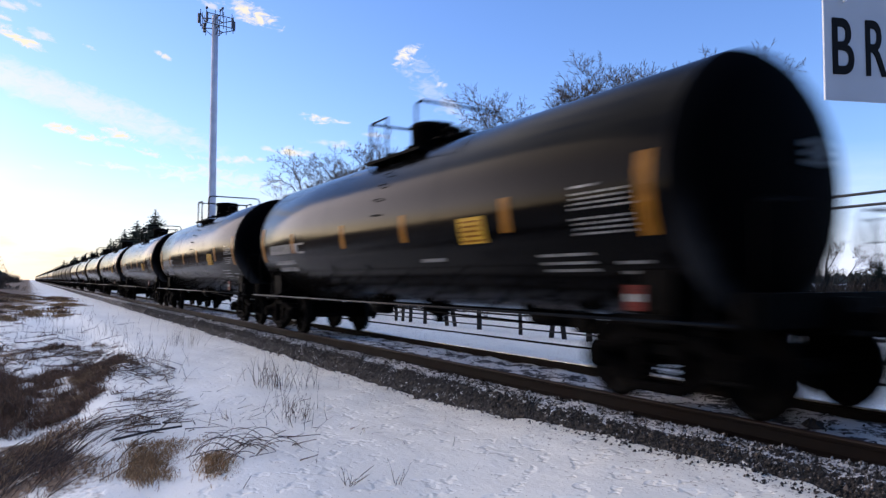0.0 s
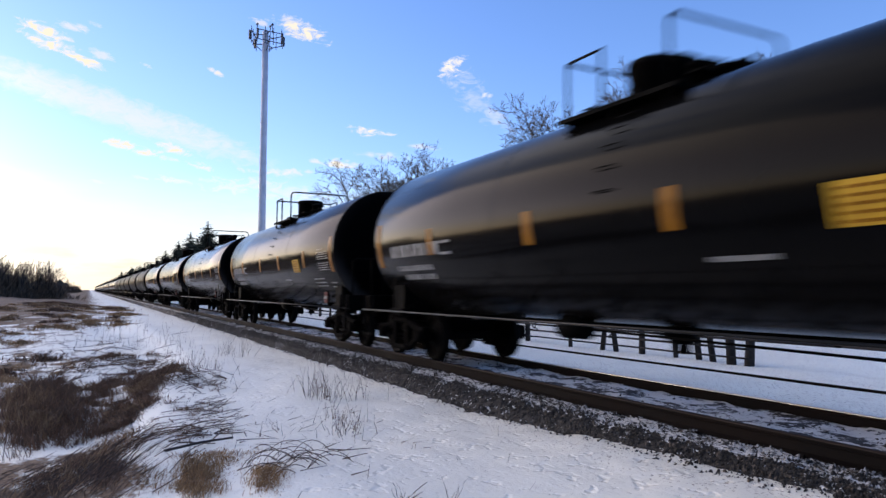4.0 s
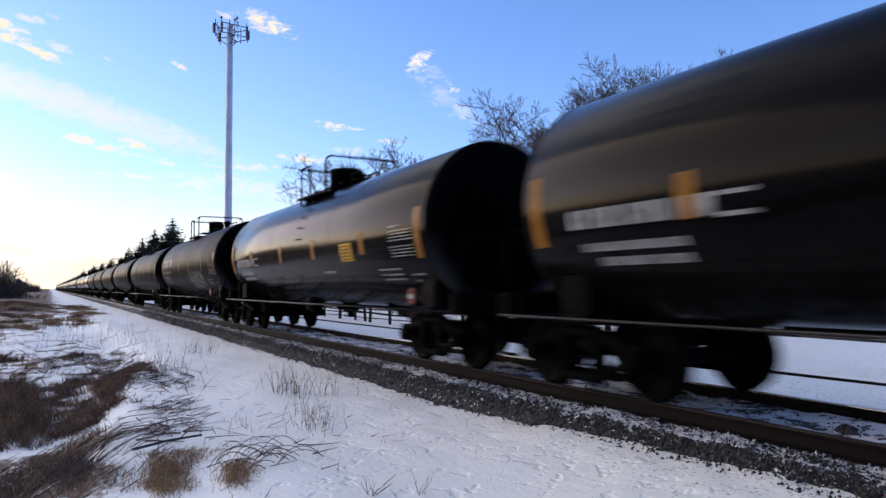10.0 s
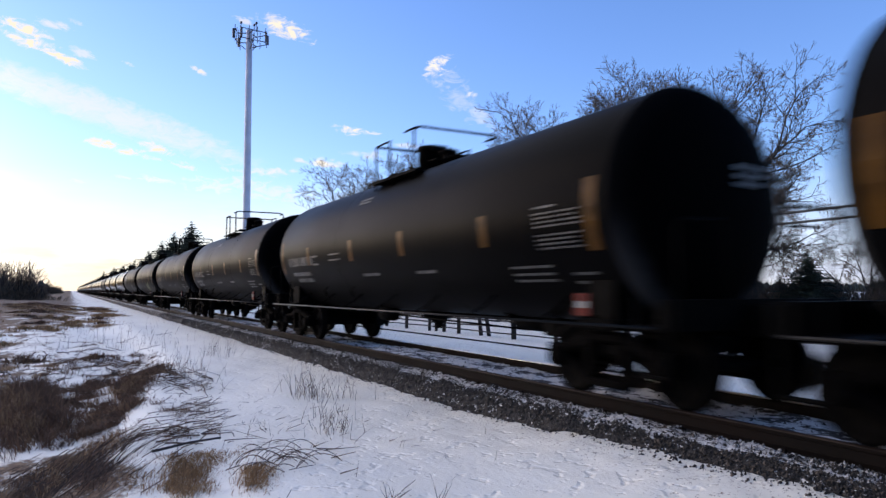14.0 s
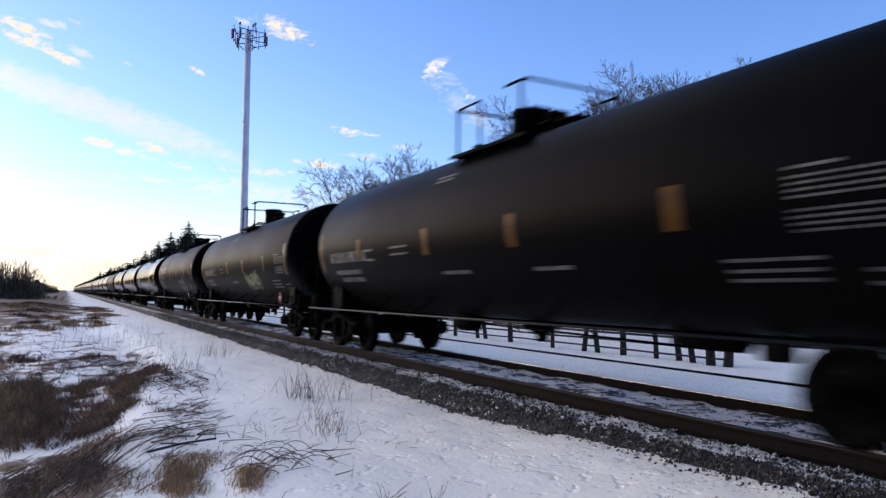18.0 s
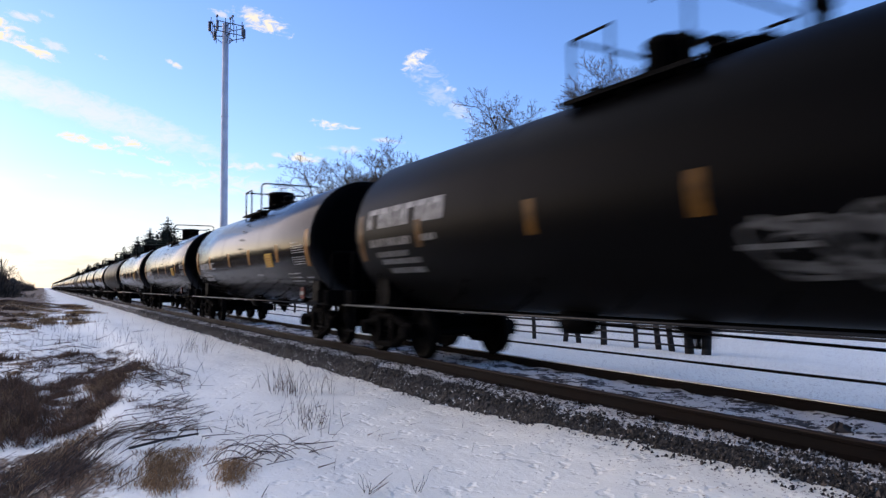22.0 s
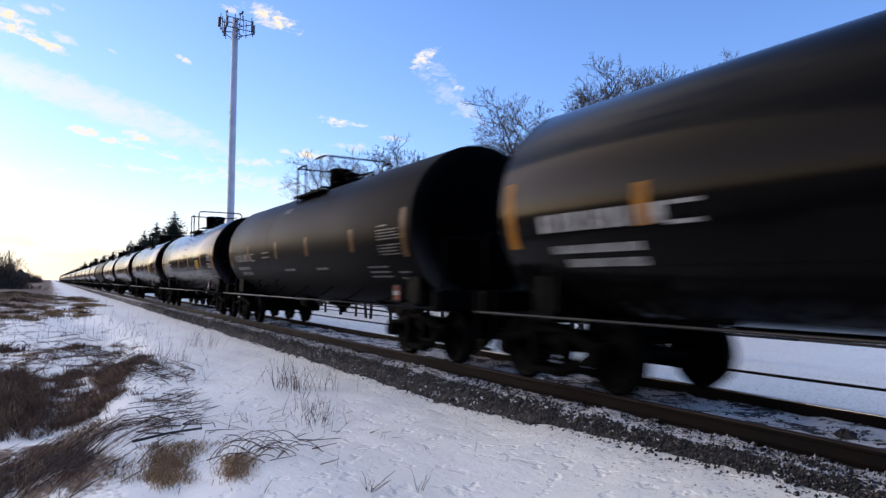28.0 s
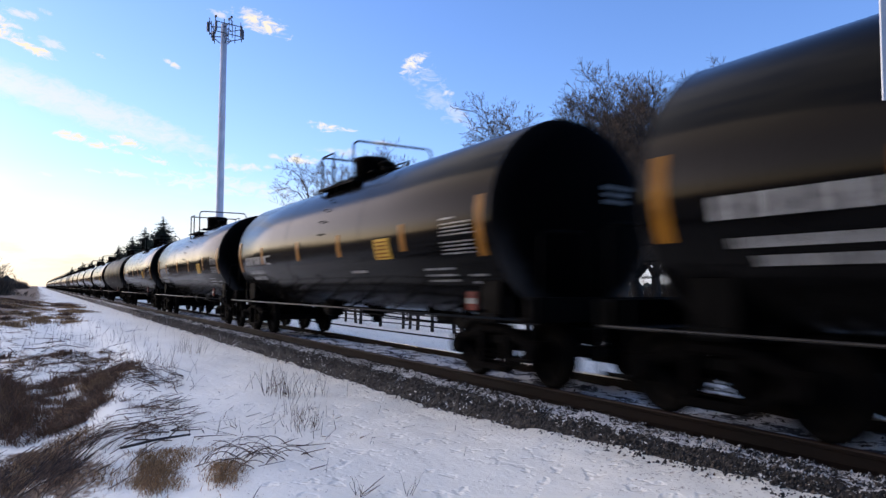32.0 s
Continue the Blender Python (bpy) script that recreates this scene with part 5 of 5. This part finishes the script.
def name_board():
    # board frame: x along the board, -y towards the reader, z up
    turn = math.degrees(math.atan2(-0.358, 0.934))
    s = new("name_board")
    z = float(height(1.45, 0.42))
    s.matrix_basis = pose(1.153, 0.5215, z, 0, 0, turn)
    tagged(s, "grey-white sign board with black letters on a steel post", "sign")
    zb = 1.537 - z
    part("board", Mesh().box((0.17, 0.006, zb + 0.096), (0.34, 0.003, 0.192), 0.0), M_SIGN, s)
    part("edge_trim", Mesh().box((-0.0006, 0.006, zb + 0.096), (0.0012, 0.0034, 0.193), 0.0), M_ROOFSNOW, s, "pale metal edge of the board")
    for ch, x in (("B", 0.0142), ("R", 0.0790)):
        part("letter", letter(ch, 0.041, 0.097), None, s, "bold black capital", pose(x, 0.0042, zb + 0.0448))
    part("bolt", Mesh().lathe([(0.0035, -0.003), (0.0035, 0.002)], 8, "y", (0.036, 0, zb + 0.172)), M_ROOFSNOW, s)
    part("post", Mesh().box((0.31, 0.035, (zb + 0.20) / 2 - 0.2), (0.05, 0.045, zb + 0.60), 0.008), M_POLE, s)


name_board()


# ---- cables behind the trees ----
def cables():
    for y in (-14.0, 50.0):
        z = float(height(18.0, y))
        p = new("utility_pole")
        p.matrix_basis = pose(18.0, y, z)
        tagged(p, "short dark wooden utility pole in the snow", "utility pole")
        part("pole", Mesh().tube([(0, 0, -0.4), (0, 0, 4.9)], 0.14, 10, 0.11), M_FENCE, p)
        part("crossarm", Mesh().box((0, 0, 4.45), (0.9, 0.09, 0.11), 0.01), M_FENCE, p)
    for h, sag, label in ((4.1, 0.62, "thick black overhead cable"), (3.72, 0.53, "thick black overhead cable")):
        pts = []
        for i in range(33):
            f = i / 32
            pts.append((17.9, -14 + 64 * f, h - 0.1 - sag * 4 * f * (1 - f)))
        c = part("overhead_cable", Mesh().tube(pts, 0.038, 7), M_CABLE, None)
        tagged(c, "thick black overhead cable sagging between utility poles", "cable", "overhead cables")
    x, y = polar(-2.62, 132)
    z = float(height(x, y))
    p = new("utility_pole")
    p.matrix_basis = pose(x, y, z)
    tagged(p, "thin bare wooden pole standing by far brush", "utility pole")
    part("pole", Mesh().tube([(0, 0, -0.4), (0, 0, 5.9 - z)], 0.13, 8, 0.09), M_FENCE, p)


cables()


# ---- stones, weeds and dry grass ----
def stones():
    rng = np.random.RandomState(77)
    n = 72000
    y = 1.5 + 44 * rng.rand(n) ** 1.8
    zone = rng.rand(n)
    x = np.where(zone < 0.90, XC - 1.62 + 0.80 * rng.rand(n) ** 0.9, np.where(zone < 0.925, XC - 0.66 + 1.32 * rng.rand(n), XC + 0.85 + 0.8 * rng.rand(n)))
    size = 0.0065 + 0.014 * rng.rand(n) ** 1.9
    # fewer lie open in the snow along the rail, and few past the toe
    open_share = np.where(np.abs(x - XC + 1.0) < 0.23, 0.12 + 0.40 * (wobble(x, y, 0.25, 40) > 0.25), 1.0)
    buried = (x < XC - 0.8) & (height(x, y) > ballast_height(x, y) + 0.004)
    open_share = np.where(buried, 0.10, open_share)
    keep = rng.rand(n) < open_share
    x, y, size = x[keep], y[keep], size[keep]
    n = len(x)
    inside = np.abs(x - XC) < 0.7
    z = np.where(inside, bed_height(x, y), np.maximum(ballast_height(x, y), height(x, y))) + size * 0.25
    size = np.where(inside, size * 0.9, size)
    base = np.array([(1, 0, 0), (-1, 0, 0), (0, 1, 0), (0, -1, 0), (0, 0, 1), (0, 0, -1)], float)
    V = base[None] * (0.65 + 0.7 * rng.rand(n, 6, 1)) * size[:, None, None] * (0.7 + 0.6 * rng.rand(n, 1, 3))
    a = rng.rand(n) * 6.28
    c, s = np.cos(a)[:, None], np.sin(a)[:, None]
    V = np.stack([V[..., 0] * c - V[..., 1] * s + 0.3 * V[..., 2], V[..., 0] * s + V[..., 1] * c, V[..., 2] + 0.3 * V[..., 0]], 2)
    V += np.stack([x, y, z], 1)[:, None]
    f = np.array([(0, 2, 4), (2, 1, 4), (1, 3, 4), (3, 0, 4), (2, 0, 5), (1, 2, 5), (3, 1, 5), (0, 3, 5)])
    F = (np.arange(n)[:, None, None] * 6 + f[None]).reshape(-1, 3)
    ob = part("ballast_stones", raw_mesh("ballast_stones", V.reshape(-1, 3).tolist(), F.tolist(), M_GRAVEL), None)
    tagged(ob, "loose grey-brown ballast stones, some frosted", "gravel", kind="stuff")


def blades(name, label, cx, cy, rx, ry, n, tall, lean, mat, seed, width=0.006, droop=0.5, turn=0.0):
    """A patch of dry grass: n thin bent blades over an oval."""
    rng = np.random.RandomState(seed)
    r, a = np.abs(rng.randn(n)) * 0.55, rng.rand(n) * 6.28
    ox, oy = rx * r * np.cos(a), ry * r * np.sin(a)
    k = math.radians(turn)
    x, y = cx + ox * math.cos(k) - oy * math.sin(k), cy + ox * math.sin(k) + oy * math.cos(k)
    z = height(x, y) - 0.01
    L = tall * (0.45 + 0.75 * rng.rand(n)) * np.clip(1.1 - 0.4 * r, 0.35, 1.1)
    d = np.stack([lean[0] + 0.55 * rng.randn(n), lean[1] + 0.55 * rng.randn(n), np.ones(n)], 1)
    d /= np.linalg.norm(d, axis=1, keepdims=True)
    e = d + np.stack([lean[0] + 0.5 * rng.randn(n), lean[1] + 0.5 * rng.randn(n), -droop * rng.rand(n) * 1.4], 1)
    e /= np.linalg.norm(e, axis=1, keepdims=True)
    b = rng.rand(n) * 6.28
    w = np.stack([np.cos(b), np.sin(b), np.zeros(n)], 1) * (width * (0.6 + 0.8 * rng.rand(n)))[:, None]
    p0 = np.stack([x, y, z], 1)
    p1 = p0 + d * (L * 0.55)[:, None]
    p2 = p1 + e * (L * 0.45)[:, None]
    V = np.stack([p0 - w, p0 + w, p1 + w * 0.7, p1 - w * 0.7, p2], 1).reshape(-1, 3)
    o = np.arange(n)[:, None] * 5
    quads = (o + np.array([[0, 1, 2, 3]])).tolist()
    tris = (o + np.array([[3, 2, 4]])).tolist()
    ob = part(name, raw_mesh(name, V.tolist(), quads + tris, mat), None)
    tagged(ob, label, "dry grass", kind="stuff")


def clumps(name, label, line, half, n, per, tall, lean, mat, seed, width=0.004, droop=1.0, gap=0.0):
    """Clumped dry grass along a line of the plan: n tussocks of per blades, each tussock bent its own way."""
    rng = np.random.RandomState(seed)
    (xa, ya), (xb, yb) = line
    f = rng.rand(n)
    cx, cy = xa + (xb - xa) * f + half * rng.randn(n) * 0.6, ya + (yb - ya) * f + half * rng.randn(n) * 0.9
    keep = wobble(cx, cy * 0.6, 0.35, 50) > gap * 2 - 1
    cx, cy = cx[keep], cy[keep]
    n = len(cx)
    ax, ay = lean[0] + 0.45 * rng.randn(n), lean[1] + 0.45 * rng.randn(n)
    ct = tall * (0.55 + 0.7 * rng.rand(n))
    k = np.repeat(np.arange(n), per)
    m = len(k)
    r = 0.035 + 0.06 * rng.rand(n)
    x, y = cx[k] + r[k] * rng.randn(m), cy[k] + 1.3 * r[k] * rng.randn(m)
    p0 = np.stack([x, y, height(x, y) - 0.012], 1)
    L = ct[k] * (0.4 + 0.8 * rng.rand(m))
    d = np.stack([ax[k] + 0.3 * rng.randn(m), ay[k] + 0.3 * rng.randn(m), np.ones(m)], 1)
    d /= np.linalg.norm(d, axis=1, keepdims=True)
    e = d + np.stack([ax[k] + 0.35 * rng.randn(m), ay[k] + 0.35 * rng.randn(m), -droop * (0.3 + rng.rand(m))], 1)
    e /= np.linalg.norm(e, axis=1, keepdims=True)
    a = rng.rand(m) * 6.28
    w = np.stack([np.cos(a), np.sin(a), np.zeros(m)], 1) * (width * (0.5 + 0.8 * rng.rand(m)))[:, None]
    p1 = p0 + d * (L * 0.55)[:, None]
    p2 = p1 + e * (L * 0.45)[:, None]
    p2[:, 2] = np.maximum(p2[:, 2], height(p2[:, 0], p2[:, 1]) + 0.006)
    V = np.stack([p0 - w, p0 + w, p1 + w * 0.7, p1 - w * 0.7, p2], 1).reshape(-1, 3)
    o = np.arange(m)[:, None] * 5
    ob = part(name, raw_mesh(name, V.tolist(), (o + np.array([[0, 1, 2, 3]])).tolist() + (o + np.array([[3, 2, 4]])).tolist(), mat), None)
    tagged(ob, label, "dry grass", kind="stuff")


def verge_grass():
    matted = "dark matted dry grass on the face of the bank"
    clumps("matted_grass", matted, ((0.30, 9.7), (1.62, 16.6)), 0.30, 560, 42, 0.20, (-0.5, -0.5), M_DARKSTRAW, 1, 0.004, 1.2, 0.12)
    clumps("matted_grass", matted, ((0.45, 10.2), (1.2, 14.2)), 0.22, 150, 40, 0.20, (-0.5, -0.4), M_STRAW, 2, 0.0035, 1.3, 0.4)
    clumps("standing_grass", "tall dark standing dry grass at the foot of the bank", ((-0.35, 9.8), (-0.75, 15.5)), 0.42, 380, 44, 0.36, (0.05, -0.15), M_DARKSTRAW, 3, 0.0035, 0.5, 0.10)
    clumps("standing_grass", "tall brown standing dry grass at the foot of the bank", ((-0.5, 9.9), (-0.9, 14.5)), 0.40, 90, 30, 0.40, (0.05, -0.1), M_STRAW, 4, 0.003, 0.4, 0.3)
    clumps("matted_grass", matted, ((-0.1, 12.2), (0.6, 16.0)), 0.35, 230, 36, 0.18, (0.0, -0.4), M_DARKSTRAW, 5, 0.004, 1.2, 0.3)
    tuft = "straw-coloured dry grass tuft poking out of the snow"
    clumps("grass_tuft", tuft, ((0.86, 6.05), (0.98, 6.75)), 0.13, 70, 40, 0.12, (0.2, 0.1), M_STRAW, 6, 0.003, 1.4)
    clumps("grass_tuft", tuft, ((1.36, 5.75), (1.52, 6.40)), 0.06, 34, 36, 0.13, (0.15, -0.1), M_STRAW, 7, 0.003, 1.2)
    clumps("grass_tuft", tuft, ((0.85, 6.8), (1.35, 7.3)), 0.18, 45, 26, 0.09, (0.4, 0.2), M_STRAW, 8, 0.003, 1.5, 0.4)
    thatch = "flattened brown thatch with snow between the blades"
    clumps("thatch", thatch, ((-0.45, 6.9), (0.36, 8.7)), 0.26, 100, 30, 0.15, (0.55, 0.95), M_STRAW, 9, 0.0025, 1.8, 0.15)
    clumps("thatch", thatch, ((-0.45, 6.9), (0.40, 8.8)), 0.28, 120, 30, 0.15, (0.55, 0.95), M_DARKSTRAW, 10, 0.003, 1.8, 0.15)
    clumps("thatch", thatch, ((0.15, 6.5), (0.5, 8.4)), 0.22, 110, 26, 0.13, (0.55, 0.95), M_DARKSTRAW, 19, 0.003, 1.8, 0.3)
    clumps("thatch", thatch, ((0.5, 6.4), (1.5, 7.4)), 0.25, 120, 22, 0.10, (0.4, 0.3), M_STRAW, 20, 0.003, 1.8, 0.45)
    clumps("thatch", thatch, ((1.0, 8.6), (1.7, 11.5)), 0.22, 90, 18, 0.12, (-0.3, -0.3), M_DARKSTRAW, 21, 0.003, 1.6, 0.5)
    clumps("thatch", thatch, ((0.6, 15.0), (1.6, 21.0)), 0.45, 170, 22, 0.16, (0.1, -0.3), M_DARKSTRAW, 22, 0.004, 1.3, 0.45)
    clumps("thatch", thatch, ((0.6, 7.6), (1.3, 8.6)), 0.25, 50, 18, 0.12, (0.4, 0.2), M_DARKSTRAW, 11, 0.003, 1.6, 0.45)
    clumps("thatch", thatch, ((-0.9, 17.5), (1.2, 20.0)), 0.8, 120, 26, 0.17, (0.2, -0.2), M_DARKSTRAW, 12, 0.005, 1.3, 0.5)
    clumps("thatch", thatch, ((-1.8, 15.5), (-0.8, 19.5)), 0.7, 150, 26, 0.22, (0.2, -0.2), M_STRAW, 13, 0.005, 1.2, 0.45)
    rng = random.Random(3)
    for i in range(110):
        y = 17 + 63 * rng.random() ** 1.3
        x = rng.uniform(-5.5, 1.0 if y < 30 else 2.6)
        s = rng.uniform(0.25, 0.9) * (0.6 + y / 40)
        if y < 34 and x > -3 and i % 3:
            continue
        blades("grass_patch", "brown dry grass patch showing through snow", x, y, s * 0.8, s * 1.3, int(420 * s), rng.uniform(0.12, 0.30), (rng.uniform(-0.2, 0.4), -0.2), rng.choice((M_STRAW, M_DARKSTRAW)), 100 + i, 0.008 + y * 0.0002, 0.8)


def stem_bunch(name, label, spots, tall, seed, mat=None, spread=0.25, fork=2, r=0.004):
    """Dead weed stems with side twigs, standing in the snow."""
    rng = random.Random(seed)
    segs = []
    for x, y in spots:
        z = float(height(x, y)) - 0.03
        L = tall * rng.uniform(0.5, 1.15)
        p, d = Vector((x, y, z)), Vector((rng.gauss(0.05, spread), rng.gauss(0, spread), 1)).normalized()
        for i in range(4):
            q = p + d * (L / 4)
            segs.append((tuple(p), tuple(q), r * (1 - 0.18 * i), r * (0.82 - 0.18 * i)))
            if i > 0 and rng.random() < 0.3 * fork:
                e = (d + Vector((rng.gauss(0, 0.6), rng.gauss(0, 0.6), rng.uniform(-0.1, 0.4)))).normalized()
                segs.append((tuple(q), tuple(q + e * L * rng.uniform(0.12, 0.3)), r * 0.5, r * 0.3))
            d = (d + Vector((rng.gauss(0.02, 0.12), rng.gauss(0, 0.12), 0))).normalized()
            p = q
    ob = part(name, segments_mesh(name, segs, mat or M_STEM), None)
    return tagged(ob, label, "weeds", kind="stuff")


def weeds():
    rng = random.Random(21)
    oval = lambda cx, cy, rx, ry, n: [(cx + rng.gauss(0, rx), cy + rng.gauss(0, ry)) for _ in range(n)]
    text = "dead brown weed stems standing in clean snow"
    stem_bunch("weed_stems", text, oval(3.22, 10.4, 0.14, 0.35, 46), 0.44, 1, r=0.0046)
    stem_bunch("weed_stems", text, oval(3.58, 10.1, 0.22, 0.25, 22), 0.36, 2, r=0.0038)
    stem_bunch("weed_stems", text, oval(2.74, 7.75, 0.13, 0.26, 34), 0.28, 3, spread=0.4, r=0.0042)
    stem_bunch("weed_stems", text, oval(3.02, 8.6, 0.16, 0.25, 22), 0.25, 4)
    stem_bunch("weed_stems", text, oval(2.22, 4.98, 0.012, 0.015, 9), 0.25, 5, spread=0.8)
    stem_bunch("weed_stems", text, oval(2.56, 4.80, 0.02, 0.02, 4), 0.20, 6, spread=0.4)
    stem_bunch("weed_stems", text, oval(3.05, 6.5, 0.03, 0.03, 2), 0.16, 7, spread=0.5)
    stem_bunch("weed_stems", text, [(3.55, 5.55), (4.1, 6.6), (3.9, 8.2), (2.35, 7.6), (4.3, 12.2)], 0.2, 8, spread=0.4)
    stem_bunch("weed_stems", text, oval(3.2, 18.0, 0.30, 0.5, 34), 0.45, 9)
    stem_bunch("weed_stems", text, oval(2.0, 14.6, 0.28, 1.5, 90), 0.34, 10)
    stem_bunch("weed_stems", text, oval(1.9, 7.9, 0.3, 0.6, 26), 0.16, 11, spread=0.9)
    stem_bunch("weed_stems", text, oval(1.6, 21.0, 0.9, 3.0, 90), 0.35, 12)
    stem_bunch("weed_stems", text, oval(1.0, 30.0, 1.5, 6.0, 120), 0.4, 13, r=0.006)
    # brambles that arch out of the snow
    segs = []
    for i in range(26):
        x, y = 1.62 + rng.gauss(0, 0.16), 6.55 + rng.gauss(0, 0.3)
        p = Vector((x, y, float(height(x, y))))
        a, L = rng.uniform(-0.9, 0.9), rng.uniform(0.25, 0.6)
        d = Vector((math.cos(a), math.sin(a) * 0.6, rng.uniform(0.6, 1.4))).normalized()
        for j in range(7):
            q = p + d * (L / 7)
            segs.append((tuple(p), tuple(q), 0.0045, 0.004))
            d = (d + Vector((0.05, 0, -0.30))).normalized()
            p = q
    tagged(part("bramble_stems", segments_mesh("bramble_stems", segs, M_STEM), None), "thin dark bramble stems arching over the snow", "weeds", kind="stuff")
    # flattened stalks and twigs lying down the bank: a bundle, brushwood and strays
    def lying(name, label, spots, ang, turn, length, thick, forks):
        segs = []
        for x, y in spots:
            a, L = rng.gauss(ang, turn), length * rng.uniform(0.4, 1.2)
            d = Vector((math.cos(a), math.sin(a), 0))
            p = Vector((x, y, float(height(x, y)) + 0.012)) - d * L * 0.5
            p.z = float(height(p.x, p.y)) + 0.012
            lift, r = rng.uniform(0, 0.045), thick * rng.choice((0.5, 0.75, 1.0, 1.5))
            for j in range(4):
                q = p + d * (L / 4)
                q.z = float(height(q.x, q.y)) + 0.014 + lift * (j + 1) / 3
                segs.append((tuple(p), tuple(q), r, r * 0.86))
                if rng.random() < forks:
                    e = Vector((d.x + rng.gauss(0, 0.6), d.y + rng.gauss(0, 0.6), rng.uniform(-0.02, 0.3))).normalized()
                    segs.append((tuple(q), tuple(q + e * L * rng.uniform(0.12, 0.35)), r * 0.6, r * 0.35))
                d = (d + Vector((rng.gauss(0, 0.03), rng.gauss(0, 0.03), 0))).normalized()
                p, r = q, r * 0.86
        tagged(part(name, segments_mesh(name, segs, M_STEM, 4), None), label, "twigs", kind="stuff")

    text = "flattened dark stalks and twigs lying in snow"
    lying("fallen_stalks", text, oval(0.20, 7.6, 0.32, 0.60, 260), 1.0, 0.14, 0.42, 0.0040, 0.12)
    lying("fallen_stalks", text, oval(-0.20, 7.4, 0.22, 0.45, 130), 1.0, 0.16, 0.36, 0.0034, 0.15)
    lying("fallen_stalks", text, oval(0.2, 7.8, 0.30, 0.5, 12), 1.0, 0.25, 0.8, 0.006, 0.3)
    lying("fallen_stalks", text, oval(1.05, 8.4, 0.30, 0.4, 60), 0.7, 0.8, 0.4, 0.006, 0.4)
    lying("brushwood", "dark branching brushwood half buried in snow", oval(1.65, 10.0, 0.20, 0.6, 60), 0.3, 0.9, 0.3, 0.005, 0.7)
    lying("brushwood", "dark branching brushwood half buried in snow", oval(1.15, 16.6, 0.40, 1.5, 120), 1.1, 0.8, 0.5, 0.007, 0.8)
    lying("brushwood", "dark branching brushwood half buried in snow", oval(1.75, 13.4, 0.25, 1.2, 120), 1.2, 0.8, 0.4, 0.006, 0.8)
    lying("brushwood", "dark branching brushwood half buried in snow", oval(0.1, 17.5, 0.6, 2.0, 100), 1.1, 0.9, 0.45, 0.007, 0.8)
    lying("fallen_stalks", text, oval(0.3, 24.0, 1.1, 3.5, 70), 1.2, 0.8, 0.7, 0.010, 0.6)
    lying("fallen_stalks", text, oval(1.9, 7.4, 0.5, 0.9, 40), 0.4, 0.9, 0.3, 0.004, 0.3)
    lying("fallen_stalks", text, oval(2.9, 8.2, 0.7, 2.0, 46), 0.4, 1.2, 0.16, 0.003, 0.3)
    z0, z1 = float(height(0.74, 7.28)), float(height(1.44, 7.62))
    st = part("stick", Mesh().tube([(0.74, 7.28, z0 + 0.05), (1.09, 7.45, (z0 + z1) / 2 + 0.07), (1.44, 7.62, z1 + 0.06)], 0.014, 8, 0.011), M_STICK, None)
    tagged(st, "straight dark stick lying on snowy grass", "stick")


def clod():
    """A dark ragged lump of frozen dirt between the rails."""
    rng = random.Random(6)
    m = Mesh().lathe([(0.02, -0.03), (0.12, -0.02), (0.13, 0.0), (0.10, 0.025), (0.05, 0.05), (0.01, 0.055)], 14, "z", smooth=False)
    m.v = [(px * rng.uniform(0.3, 0.9), py * rng.uniform(0.4, 1.2), pz * rng.uniform(0.6, 1.6)) for px, py, pz in m.v]
    x, y = 6.33, 3.62
    ob = part("dirt_clod", m, M_STICK, None, at=pose(x, y, float(bed_height(np.array(x), np.array(y))) + 0.005))
    tagged(ob, "ragged black lump of dirt on the snow between rails", "dirt clod")


clod()
stones()
verge_grass()
weeds()


# ---- movement ----
def travelled(t):
    """Metres that the train has gone at t seconds."""
    return (((-7.64265e-06 * t + 5.190799e-04) * t - 0.018304454) * t + 8.738698) * t + 0.0445


def motions():
    times = [float(t) for t in range(33)]
    for k, car in TRAIN:
        walk(car, [(t, pose(XC, car_place(k) - travelled(t), 0)) for t in times])
    # every wheel rolls alike: one set of keys, shared
    wheels = [o for o in bpy.data.objects if o.name.split(".")[0] == "wheelset"]
    lead = wheels[0]
    walk(lead, [(i / FPS, pose(0, 0, 0, math.degrees(travelled(i / FPS) / 0.42))) for i in range(32 * FPS + 1)])
    for w in wheels[1:]:
        w.rotation_mode = "QUATERNION"
        w.animation_data_create()
        w.animation_data.action = lead.animation_data.action
        w.animation_data.action_slot = lead.animation_data.action_slot


motions()
